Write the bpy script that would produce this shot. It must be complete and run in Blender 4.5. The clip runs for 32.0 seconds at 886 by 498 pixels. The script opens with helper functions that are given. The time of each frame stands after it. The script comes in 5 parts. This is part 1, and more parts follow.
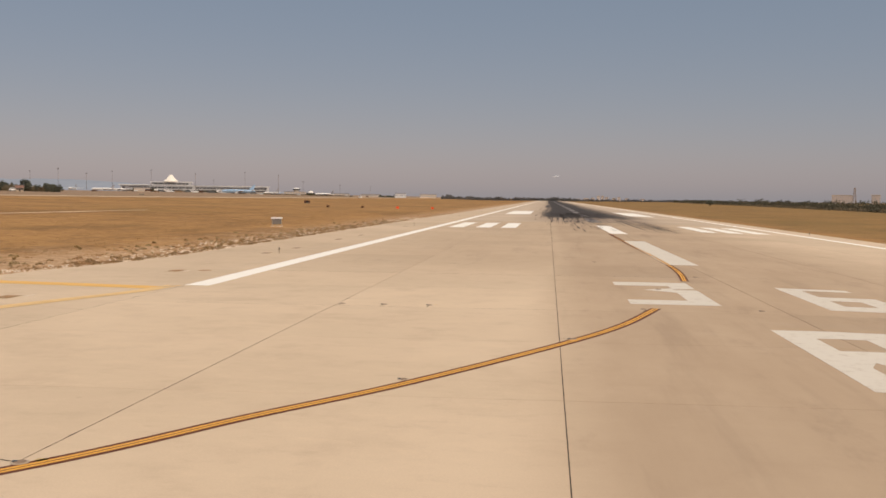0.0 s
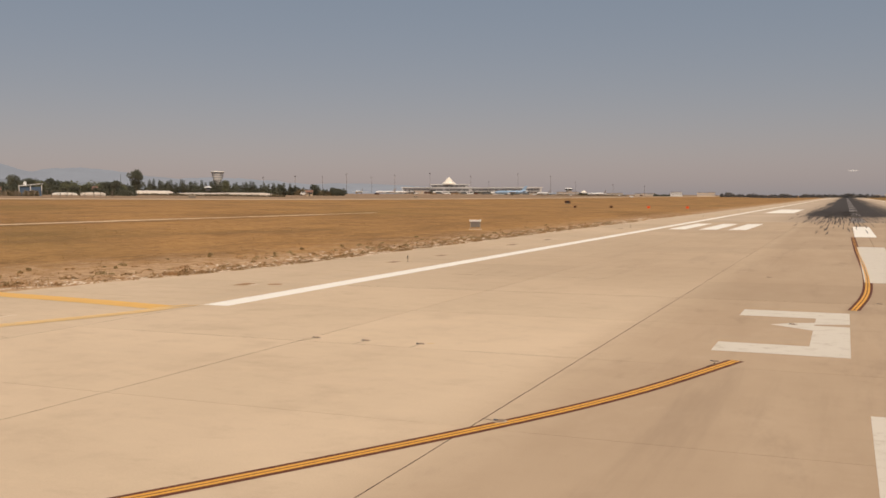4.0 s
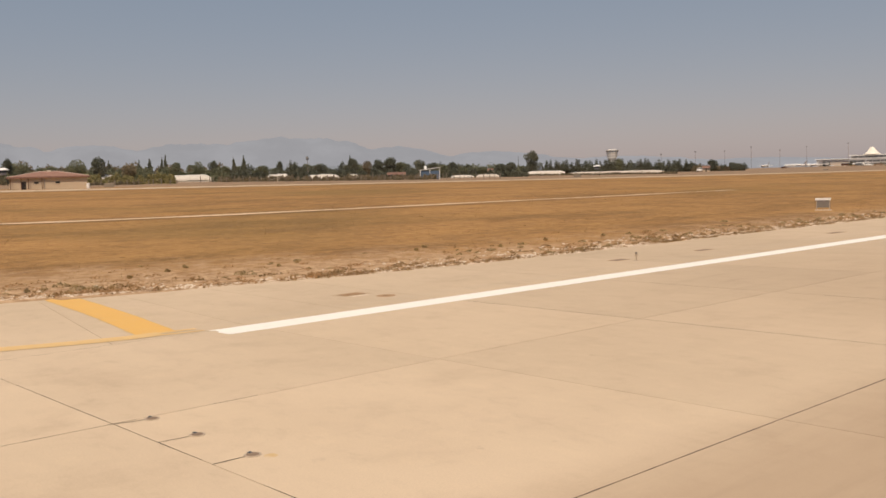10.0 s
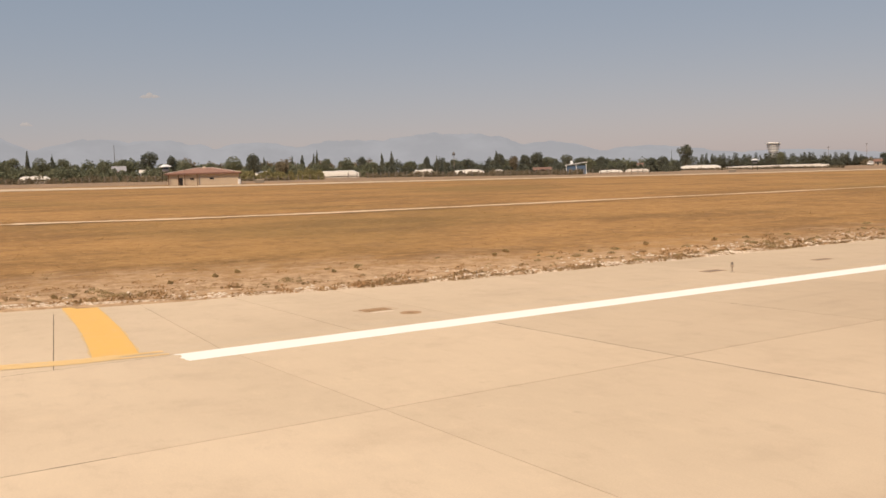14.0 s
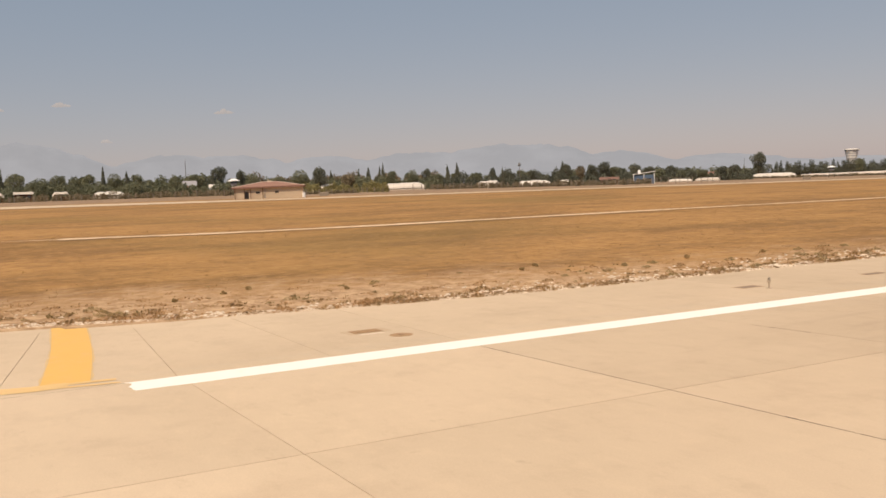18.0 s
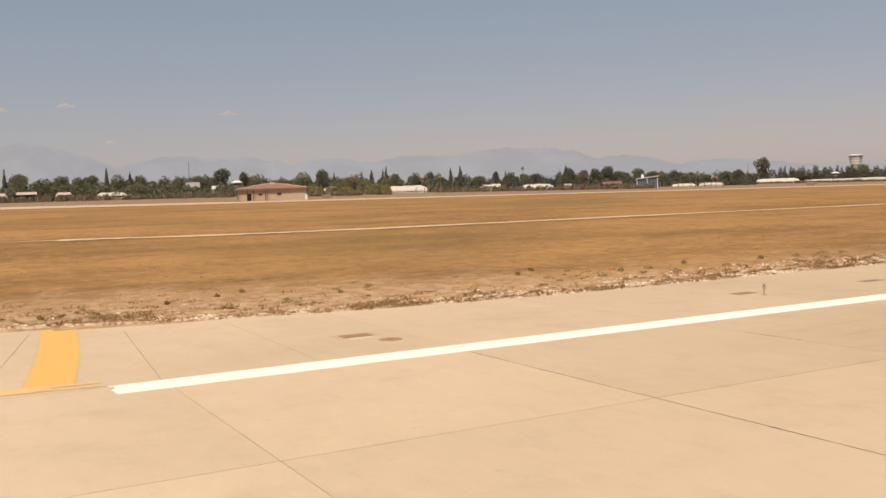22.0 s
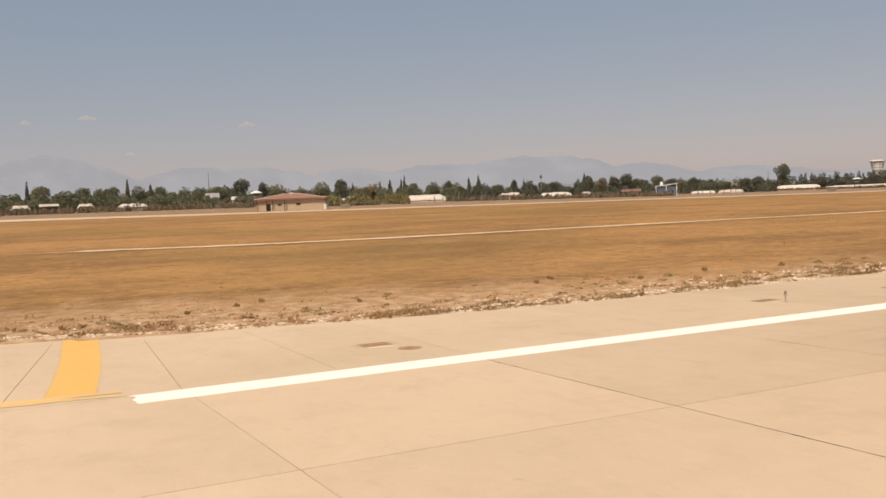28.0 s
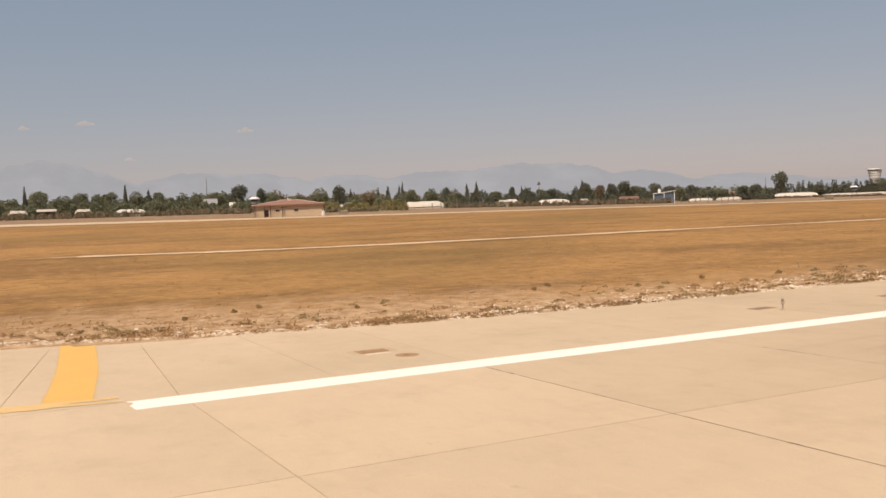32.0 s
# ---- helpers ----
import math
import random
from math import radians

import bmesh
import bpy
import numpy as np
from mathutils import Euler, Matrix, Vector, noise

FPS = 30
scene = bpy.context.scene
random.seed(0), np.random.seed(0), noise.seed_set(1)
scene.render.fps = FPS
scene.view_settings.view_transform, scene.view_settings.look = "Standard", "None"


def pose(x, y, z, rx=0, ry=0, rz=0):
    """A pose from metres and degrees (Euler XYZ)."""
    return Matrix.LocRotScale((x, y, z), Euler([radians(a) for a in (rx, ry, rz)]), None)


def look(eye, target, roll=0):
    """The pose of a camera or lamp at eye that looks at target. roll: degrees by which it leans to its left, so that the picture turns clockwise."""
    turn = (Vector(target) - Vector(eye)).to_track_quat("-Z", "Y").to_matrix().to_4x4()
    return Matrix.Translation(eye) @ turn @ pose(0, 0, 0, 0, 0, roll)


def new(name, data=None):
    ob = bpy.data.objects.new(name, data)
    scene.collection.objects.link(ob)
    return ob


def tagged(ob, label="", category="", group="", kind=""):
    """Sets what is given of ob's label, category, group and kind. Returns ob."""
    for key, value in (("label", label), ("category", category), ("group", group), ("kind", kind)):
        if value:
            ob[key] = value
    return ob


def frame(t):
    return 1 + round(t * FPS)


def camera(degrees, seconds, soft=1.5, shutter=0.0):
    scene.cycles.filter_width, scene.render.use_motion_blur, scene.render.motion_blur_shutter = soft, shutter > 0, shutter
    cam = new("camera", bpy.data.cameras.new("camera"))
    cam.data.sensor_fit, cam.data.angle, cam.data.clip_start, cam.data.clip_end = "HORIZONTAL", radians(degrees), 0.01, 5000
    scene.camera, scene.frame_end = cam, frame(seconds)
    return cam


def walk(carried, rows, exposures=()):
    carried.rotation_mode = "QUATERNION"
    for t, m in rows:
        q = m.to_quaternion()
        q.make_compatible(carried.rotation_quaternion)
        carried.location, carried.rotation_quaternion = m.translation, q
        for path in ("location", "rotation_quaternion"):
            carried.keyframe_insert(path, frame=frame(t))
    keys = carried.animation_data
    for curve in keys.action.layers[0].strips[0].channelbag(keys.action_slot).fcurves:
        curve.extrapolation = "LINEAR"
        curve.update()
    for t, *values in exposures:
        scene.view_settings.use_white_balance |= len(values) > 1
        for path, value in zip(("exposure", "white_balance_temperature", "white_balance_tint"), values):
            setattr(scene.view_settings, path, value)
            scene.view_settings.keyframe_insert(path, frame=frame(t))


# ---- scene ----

# ================= camera =================
cam = camera(51.4, 32.0, soft=1.6)
PATH = [
    (0, (14.655, -35.945, 3.666), (14.429, -33.961, 3.555), 0.61),
    (0.5, (15.658, -34.650, 3.667), (15.379, -32.672, 3.556), 1.10),
    (1, (16.603, -33.365, 3.673), (16.305, -31.391, 3.556), 0.48),
    (1.5, (17.441, -32.098, 3.685), (17.047, -30.141, 3.568), 0.27),
    (2, (18.183, -30.839, 3.698), (17.713, -28.898, 3.577), -0.01),
    (2.5, (18.873, -29.559, 3.713), (18.268, -27.656, 3.601), -0.41),
    (4.5, (20.909, -24.763, 3.751), (20.071, -22.951, 3.636), 0.06),
    (5, (21.203, -23.359, 3.754), (20.302, -21.577, 3.642), 0.09),
    (5.5, (21.528, -21.996, 3.754), (20.546, -20.258, 3.641), -0.46),
    (6, (21.769, -20.659, 3.754), (20.725, -18.957, 3.627), -0.79),
    (6.5, (21.957, -19.317, 3.750), (20.799, -17.691, 3.631), -1.41),
    (7, (22.051, -18.009, 3.748), (20.872, -16.399, 3.623), -0.81),
    (7.5, (22.161, -16.749, 3.746), (20.883, -15.215, 3.619), -1.92),
    (8, (22.217, -15.528, 3.746), (20.909, -14.021, 3.610), -1.46),
    (8.5, (22.200, -14.353, 3.743), (20.817, -12.915, 3.594), -1.98),
    (9, (22.121, -13.221, 3.736), (20.719, -11.804, 3.586), -1.65),
    (9.5, (21.987, -12.171, 3.725), (20.526, -10.814, 3.573), -2.27),
    (10, (21.840, -11.178, 3.702), (20.347, -9.856, 3.555), -1.69),
    (10.5, (21.734, -10.272, 3.708), (20.190, -9.009, 3.561), -1.49),
    (11, (21.614, -9.455, 3.725), (20.041, -8.229, 3.578), -1.10),
    (11.5, (21.446, -8.660, 3.721), (19.820, -7.508, 3.552), -1.60),
    (12, (21.277, -7.956, 3.720), (19.648, -6.804, 3.579), -1.70),
    (12.5, (21.194, -7.379, 3.724), (19.552, -6.247, 3.582), -1.73),
    (13, (21.113, -6.829, 3.729), (19.457, -5.716, 3.595), -1.50),
    (13.5, (20.980, -6.306, 3.745), (19.297, -5.235, 3.604), -1.84),
    (14, (20.851, -5.792, 3.759), (19.161, -4.733, 3.611), -1.80),
    (14.5, (20.676, -5.306, 3.752), (18.969, -4.273, 3.605), -1.74),
    (15, (20.506, -4.854, 3.741), (18.768, -3.877, 3.588), -1.80),
    (15.5, (20.410, -4.459, 3.724), (18.659, -3.504, 3.574), -2.10),
    (17.5, (20.274, -3.175, 3.708), (18.514, -2.233, 3.585), -2.20),
    (18, (20.199, -2.956, 3.690), (18.432, -2.026, 3.572), -2.40),
    (18.5, (20.192, -2.776, 3.692), (18.423, -1.850, 3.574), -2.25),
    (19, (20.184, -2.644, 3.698), (18.411, -1.726, 3.580), -2.20),
    (19.5, (20.198, -2.574, 3.693), (18.427, -1.653, 3.575), -2.17),
    (20, (20.219, -2.564, 3.687), (18.447, -1.643, 3.572), -2.10),
    (20.5, (20.223, -2.570, 3.696), (18.455, -1.643, 3.582), -2.10),
    (21, (20.226, -2.572, 3.705), (18.458, -1.644, 3.593), -2.10),
    (21.5, (20.214, -2.573, 3.701), (18.445, -1.647, 3.589), -2.18),
    (22, (20.202, -2.571, 3.698), (18.432, -1.647, 3.587), -2.00),
    (22.5, (20.200, -2.565, 3.698), (18.430, -1.641, 3.588), -2.17),
    (23, (20.193, -2.563, 3.698), (18.421, -1.641, 3.589), -2.30),
    (23.5, (20.195, -2.564, 3.698), (18.423, -1.642, 3.593), -2.39),
    (24, (20.197, -2.567, 3.699), (18.427, -1.641, 3.594), -2.40),
    (24.5, (20.189, -2.567, 3.694), (18.418, -1.643, 3.589), -2.40),
    (26.5, (20.222, -2.568, 3.701), (18.441, -1.664, 3.608), -2.40),
    (27, (20.194, -2.565, 3.688), (18.408, -1.670, 3.600), -2.40),
    (27.5, (20.194, -2.563, 3.684), (18.405, -1.672, 3.595), -2.44),
    (28, (20.204, -2.566, 3.686), (18.415, -1.677, 3.596), -2.40),
    (28.5, (20.223, -2.581, 3.698), (18.431, -1.696, 3.610), -2.37),
    (29, (20.237, -2.583, 3.710), (18.445, -1.700, 3.621), -2.40),
    (30, (20.168, -2.561, 3.687), (18.375, -1.679, 3.601), -2.40),
    (30.5, (20.186, -2.569, 3.691), (18.394, -1.683, 3.609), -2.40),
    (31, (20.209, -2.571, 3.697), (18.420, -1.680, 3.615), -2.40),
    (31.5, (20.219, -2.577, 3.699), (18.431, -1.684, 3.620), -2.24),
    (32, (20.231, -2.579, 3.697), (18.444, -1.685, 3.621), -2.20),
]
walk(cam, [(t, look(eye, target, roll)) for t, eye, target, roll in PATH],
     exposures=[(0, -0.17, 6220, 10), (1, -0.19, 6380, 11), (2, -0.20, 6430, 11), (5, -0.22, 6500, 10), (9, -0.15, 6550, 10), (11, 0.02, 6200, 10), (13, 0.12, 6400, 10), (20, 0.14, 6500, 10),
                (32, 0.14, 6450, 10)])

# ================= light =================
SUN_EL, SUN_EAST = 58.0, 40.0          # degrees up, degrees east of south
world = bpy.data.worlds.new("world")
scene.world = world
world.use_nodes = True
wn = world.node_tree
wn.nodes.clear()
sky = wn.nodes.new("ShaderNodeTexSky")
sky.sky_type, sky.sun_disc = 'NISHITA', False
sky.sun_elevation, sky.sun_rotation = radians(SUN_EL), radians(180 - SUN_EAST)
sky.altitude, sky.air_density, sky.dust_density, sky.ozone_density = 0, 1.15, 0.7, 2.0
bg = wn.nodes.new("ShaderNodeBackground")
bg.inputs[1].default_value = 0.054
tint = wn.nodes.new("ShaderNodeMix")                 # dust turns the blue of the air towards grey and rose
tint.data_type, tint.blend_type = 'RGBA', 'MULTIPLY'
tint.inputs[0].default_value, tint.inputs[7].default_value = 1.0, (1.0, 0.61, 0.515, 1)
haze = wn.nodes.new("ShaderNodeBackground")          # dusty summer air, the same all round
haze.inputs[0].default_value, haze.inputs[1].default_value = (0.120, 0.178, 0.222, 1), 1.0
both = wn.nodes.new("ShaderNodeAddShader")
wo = wn.nodes.new("ShaderNodeOutputWorld")
wn.links.new(sky.outputs[0], tint.inputs[6])
wn.links.new(tint.outputs[2], bg.inputs[0])
wn.links.new(bg.outputs[0], both.inputs[0])
wn.links.new(haze.outputs[0], both.inputs[1])
wn.links.new(both.outputs[0], wo.inputs[0])

sun_data = bpy.data.lights.new("sun", 'SUN')
sun_data.energy, sun_data.angle, sun_data.color = 4.1, radians(0.53), (1.0, 0.809, 0.612)
sun = new("sun", sun_data)
sun_way = Vector((math.sin(radians(SUN_EAST)) * math.cos(radians(SUN_EL)),
                  -math.cos(radians(SUN_EAST)) * math.cos(radians(SUN_EL)), math.sin(radians(SUN_EL))))
sun.matrix_world = look(sun_way * 200, (0, 0, 0))


# ================= materials =================
class Nodes:
    """Small helper to write node materials."""

    def __init__(self, name, rough=0.8, metal=0.0):
        self.mat = bpy.data.materials.new(name)
        self.mat.use_nodes = True
        self.t = self.mat.node_tree
        self.b = self.t.nodes["Principled BSDF"]
        self.b.inputs["Roughness"].default_value = rough
        self.b.inputs["Metallic"].default_value = metal
        self.b.inputs["Specular IOR Level"].default_value = 0.3
        self.geo = None

    def add(self, kind):
        return self.t.nodes.new(kind)

    def link(self, a, b):
        self.t.links.new(a, b)

    def put(self, sock, v):
        if isinstance(v, (int, float)):
            sock.default_value = v
        elif isinstance(v, tuple):
            sock.default_value = (*v, 1.0) if len(v) == 3 and sock.type == 'RGBA' else v
        else:
            self.link(v, sock)

    def pos(self):
        if not self.geo:
            self.geo = self.add("ShaderNodeNewGeometry")
        return self.geo.outputs["Position"]

    def scaled(self, sx, sy, sz, rz=0.0):
        m = self.add("ShaderNodeMapping")
        self.link(self.pos(), m.inputs[0])
        m.inputs["Scale"].default_value = (sx, sy, sz)
        m.inputs["Rotation"].default_value = (0, 0, radians(rz))
        return m.outputs[0]

    def noise(self, scale, detail=4.0, rough=0.55, vec=None):
        n = self.add("ShaderNodeTexNoise")
        n.inputs["Scale"].default_value = scale
        n.inputs["Detail"].default_value = detail
        n.inputs["Roughness"].default_value = rough
        self.link(vec if vec is not None else self.pos(), n.inputs["Vector"])
        return n.outputs["Fac"]

    def ramp(self, fac, lo, hi, a=0.0, b=1.0):
        n = self.add("ShaderNodeMapRange")
        n.interpolation_type = 'SMOOTHSTEP'
        self.link(fac, n.inputs["Value"])
        for key, v in (("From Min", lo), ("From Max", hi), ("To Min", a), ("To Max", b)):
            n.inputs[key].default_value = v
        return n.outputs["Result"]

    def math(self, op, a, b=0.0):
        n = self.add("ShaderNodeMath")
        n.operation = op
        self.put(n.inputs[0], a)
        self.put(n.inputs[1], b)
        return n.outputs[0]

    def axis(self, k):
        n = self.add("ShaderNodeSeparateXYZ")
        self.link(self.pos(), n.inputs[0])
        return n.outputs[k]

    def mix(self, fac, a, b, blend='MIX'):
        n = self.add("ShaderNodeMix")
        n.data_type, n.blend_type = 'RGBA', blend
        self.put(n.inputs[0], fac)
        self.put(n.inputs[6], a)
        self.put(n.inputs[7], b)
        return n.outputs[2]

    def random(self):
        return self.add("ShaderNodeObjectInfo").outputs["Random"]

    def island(self):
        self.pos()
        return self.geo.outputs["Random Per Island"]

    def colour(self, c):
        self.put(self.b.inputs["Base Color"], c)
        return self

    def bump(self, height, strength=0.3, dist=0.02):
        n = self.add("ShaderNodeBump")
        n.inputs["Strength"].default_value = strength
        n.inputs["Distance"].default_value = dist
        self.link(height, n.inputs["Height"])
        self.link(n.outputs[0], self.b.inputs["Normal"])
        return self


def plain(name, c, rough=0.7, metal=0.0, vary=0.12, scale=1.5):
    """Paint or metal with a light mottling and per-object variation."""
    n = Nodes(name, rough, metal)
    dark = tuple(v * (1 - vary) for v in c)
    light = tuple(min(1.0, v * (1 + vary)) for v in c)
    f = n.math('ADD', n.math('MULTIPLY', n.noise(scale, 5), 0.8), n.math('MULTIPLY', n.random(), 0.25))
    n.colour(n.mix(f, dark, light))
    return n.mat


def concrete_material():
    n = Nodes("concrete", 0.88)
    n.b.inputs["Specular IOR Level"].default_value = 0.2
    big = n.ramp(n.noise(0.09, 3), 0.35, 0.68)
    base = n.mix(big, (0.580, 0.464, 0.322), (0.648, 0.520, 0.365))
    streak = n.ramp(n.noise(1.0, 5, 0.6, n.scaled(0.10, 0.9, 1, 4)), 0.38, 0.72)
    base = n.mix(n.math('MULTIPLY', streak, 0.35), base, (0.60, 0.475, 0.335))
    patch = n.ramp(n.noise(0.55, 6, 0.65), 0.50, 0.72)
    base = n.mix(n.math('MULTIPLY', patch, 0.32), base, (0.44, 0.34, 0.235))
    cloudy = n.noise(1.0, 6, 0.68, n.scaled(0.30, 0.22, 1, 30))
    base = n.mix(n.math('MULTIPLY', n.ramp(cloudy, 0.52, 0.70), 0.30), base, (0.45, 0.345, 0.235))
    # broom finish and mottling
    fleck = n.noise(1.0, 7, 0.72, n.scaled(0.9, 1.6, 1, 20))
    base = n.mix(n.math('MULTIPLY', n.ramp(fleck, 0.50, 0.68), 0.26), base, (0.70, 0.56, 0.385))
    base = n.mix(n.math('MULTIPLY', n.ramp(fleck, 0.48, 0.30), 0.22), base, (0.39, 0.30, 0.20))
    smear = n.noise(1.0, 6, 0.7, n.scaled(0.35, 3.2, 1, 12))
    base = n.mix(n.math('MULTIPLY', n.ramp(smear, 0.54, 0.74), 0.12), base, (0.74, 0.60, 0.42))
    # tyre wear in the middle lanes; the lane beside them darkens further down the runway
    x, y = n.axis(0), n.axis(1)
    lane = n.math('MULTIPLY', n.ramp(x, 13.6, 16.4), 0.86)
    side = n.math('MULTIPLY', n.math('MULTIPLY', n.ramp(x, -6.0, 12.0, 0.35, 1.0), n.ramp(y, -3.0, 24.0)), 0.62)
    wear = n.math('MULTIPLY', n.math('MAXIMUM', lane, side), n.ramp(x, 40.0, 27.0))
    wear = n.math('MULTIPLY', wear, n.ramp(n.noise(0.30, 4, 0.6, n.scaled(1.6, 0.35, 1)), 0.25, 0.75, 0.74, 0.97))
    base = n.mix(wear, base, (0.385, 0.284, 0.186))
    tracks = n.noise(1.0, 5, 0.65, n.scaled(0.7, 0.06, 1, 9))
    base = n.mix(n.math('MULTIPLY', n.math('MULTIPLY', n.ramp(tracks, 0.54, 0.72), wear), 0.35), base, (0.25, 0.185, 0.13))
    smudge = n.math('MULTIPLY', n.ramp(n.noise(1.0, 6, 0.7, n.scaled(0.42, 0.16, 1, 14)), 0.56, 0.70), wear)
    base = n.mix(n.math('MULTIPLY', smudge, 0.42), base, (0.25, 0.185, 0.128))
    pale = n.math('MULTIPLY', n.ramp(n.noise(1.0, 6, 0.7, n.scaled(0.5, 0.3, 1, -25)), 0.54, 0.70), wear)
    base = n.mix(n.math('MULTIPLY', pale, 0.30), base, (0.52, 0.405, 0.285))
    grain = n.noise(30, 5, 0.75)
    base = n.mix(n.math('MULTIPLY', n.ramp(grain, 0.3, 0.75), 0.20), base, (0.36, 0.275, 0.195))
    spots = n.ramp(n.noise(1.7, 3, 0.5), 0.70, 0.80)
    base = n.mix(n.math('MULTIPLY', spots, 0.30), base, (0.29, 0.215, 0.155))
    tint = n.math('ADD', n.math('MULTIPLY', n.random(), 0.09), 0.955)
    n.colour(n.mix(1.0, base, n.mix(1.0, (1.0, 0.992, 1.005), tint, 'MULTIPLY'), 'MULTIPLY'))
    n.bump(grain, 0.3, 0.006)
    return n.mat


def rubbered_material():
    """The far runway: concrete with the black rubber of many landings."""
    n = Nodes("rubbered_concrete", 0.85)
    base = n.mix(n.ramp(n.noise(0.05, 3), 0.35, 0.68), (0.46, 0.365, 0.265), (0.56, 0.445, 0.325))
    wear = n.math('MULTIPLY', n.ramp(n.axis(0), 5.0, 19.0), n.ramp(n.axis(0), 38.0, 27.0))
    base = n.mix(n.math('MULTIPLY', wear, 0.85), base, (0.345, 0.262, 0.188))
    lines = n.noise(1.0, 6, 0.75, n.scaled(0.55, 0.006, 1))
    wander = n.math('ADD', n.axis(0), n.ramp(n.noise(1.0, 5, 0.7, n.scaled(0.3, 0.004, 1)), 0.2, 0.8, -2.5, 2.5))
    reach = n.ramp(n.axis(1), 116, 205)
    across = n.math('MULTIPLY', n.ramp(wander, 12.0, 15.5), n.ramp(wander, 37.0, 27.0))
    edge = n.math('SUBTRACT', n.math('ADD', n.math('MULTIPLY', reach, 1.25), lines), 0.50)
    black = n.math('MULTIPLY', n.ramp(edge, 0.10, 0.62), across)
    base = n.mix(n.math('MULTIPLY', black, 0.95), base, (0.036, 0.031, 0.029))
    n.colour(base)
    return n.mat


def paint_material(name, c, worn, amount=0.5):
    n = Nodes(name, 0.6)
    f = n.ramp(n.noise(2.4, 6, 0.7), 0.50, 0.80)
    g = n.ramp(n.noise(0.5, 3, 0.6), 0.42, 0.75)
    col = n.mix(n.math('MULTIPLY', g, 0.25), c, tuple(v * 0.86 for v in c))
    n.colour(n.mix(n.math('MULTIPLY', f, amount), col, worn))
    n.bump(n.noise(30, 3), 0.15, 0.004)
    return n.mat


def ground_material():
    n = Nodes("dry_field", 0.95)
    n.b.inputs["Specular IOR Level"].default_value = 0.1
    bands = n.noise(1.0, 7, 0.7, n.scaled(0.075, 0.030, 1, 3))
    fine = n.noise(1.0, 6, 0.7, n.scaled(0.8, 0.6, 1, 3))
    straw = n.mix(n.ramp(bands, 0.36, 0.64), (0.212, 0.120, 0.051), (0.392, 0.222, 0.086))
    straw = n.mix(n.math('MULTIPLY', n.ramp(fine, 0.35, 0.7), 0.4), straw, (0.390, 0.226, 0.092))
    tuft = n.noise(1.0, 8, 0.78, n.scaled(1.5, 1.3, 1, 3))
    straw = n.mix(n.math('MULTIPLY', n.ramp(tuft, 0.51, 0.65), 0.70), straw, (0.168, 0.094, 0.041))
    straw = n.mix(n.math('MULTIPLY', n.ramp(tuft, 0.48, 0.35), 0.65), straw, (0.52, 0.315, 0.132))
    clod = n.noise(1.0, 8, 0.80, n.scaled(0.24, 0.20, 1, 3))
    straw = n.mix(n.math('MULTIPLY', n.ramp(clod, 0.51, 0.64), 0.44), straw, (0.190, 0.112, 0.056))
    straw = n.mix(n.math('MULTIPLY', n.ramp(clod, 0.49, 0.36), 0.48), straw, (0.47, 0.272, 0.108))
    green = n.ramp(n.noise(0.021, 3, 0.5), 0.50, 0.72)
    straw = n.mix(n.math('MULTIPLY', green, 0.55), straw, (0.200, 0.138, 0.054))
    burnt = n.ramp(n.noise(1.0, 6, 0.75, n.scaled(0.13, 0.06, 1, -4)), 0.54, 0.72)
    straw = n.mix(n.math('MULTIPLY', burnt, 0.45), straw, (0.185, 0.112, 0.060))
    # stony bare soil along the pavement
    soil = n.mix(n.ramp(n.noise(1.5, 7, 0.8), 0.38, 0.62), (0.350, 0.220, 0.120), (0.560, 0.390, 0.238))
    near = n.math('ADD', n.axis(0), n.ramp(n.noise(0.35, 7, 0.75), 0.2, 0.8, -5.0, 5.0))
    near = n.math('SUBTRACT', near, n.ramp(n.axis(1), 0.0, 30.0, 0.0, 6.5))
    f = n.math('MULTIPLY', n.ramp(near, -24.0, -13.0), n.ramp(n.axis(0), 47.5, 40.0))
    bare = n.mix(n.ramp(n.noise(0.25, 6, 0.65), 0.35, 0.7), (0.235, 0.165, 0.110), (0.345, 0.250, 0.170))
    straw = n.mix(n.math('MULTIPLY', n.ramp(n.math('SUBTRACT', n.axis(0), n.ramp(n.axis(1), 0.0, 280.0, 0.0, 70.0)), -312.0, -317.0), 0.9), straw, bare)
    straw = n.mix(n.math('MULTIPLY', n.ramp(n.axis(0), 48.0, 56.0), 0.50), straw, (0.190, 0.130, 0.052))
    n.colour(n.mix(f, straw, soil))
    n.bump(n.noise(6, 6, 0.75), 0.7, 0.08)
    return n.mat


def leaf_material(name, dark, light):
    n = Nodes(name, 0.75)
    f = n.math('ADD', n.math('MULTIPLY', n.island(), 0.6), n.math('MULTIPLY', n.random(), 0.5))
    col = n.mix(f, dark, light)
    n.colour(col)
    thin = n.add("ShaderNodeBsdfTranslucent")          # light through the leaves
    n.link(col, thin.inputs[0])
    both_ways = n.add("ShaderNodeMixShader")
    both_ways.inputs[0].default_value = 0.42
    n.link(n.b.outputs[0], both_ways.inputs[1])
    n.link(thin.outputs[0], both_ways.inputs[2])
    n.link(both_ways.outputs[0], n.t.nodes["Material Output"].inputs[0])
    return n.mat


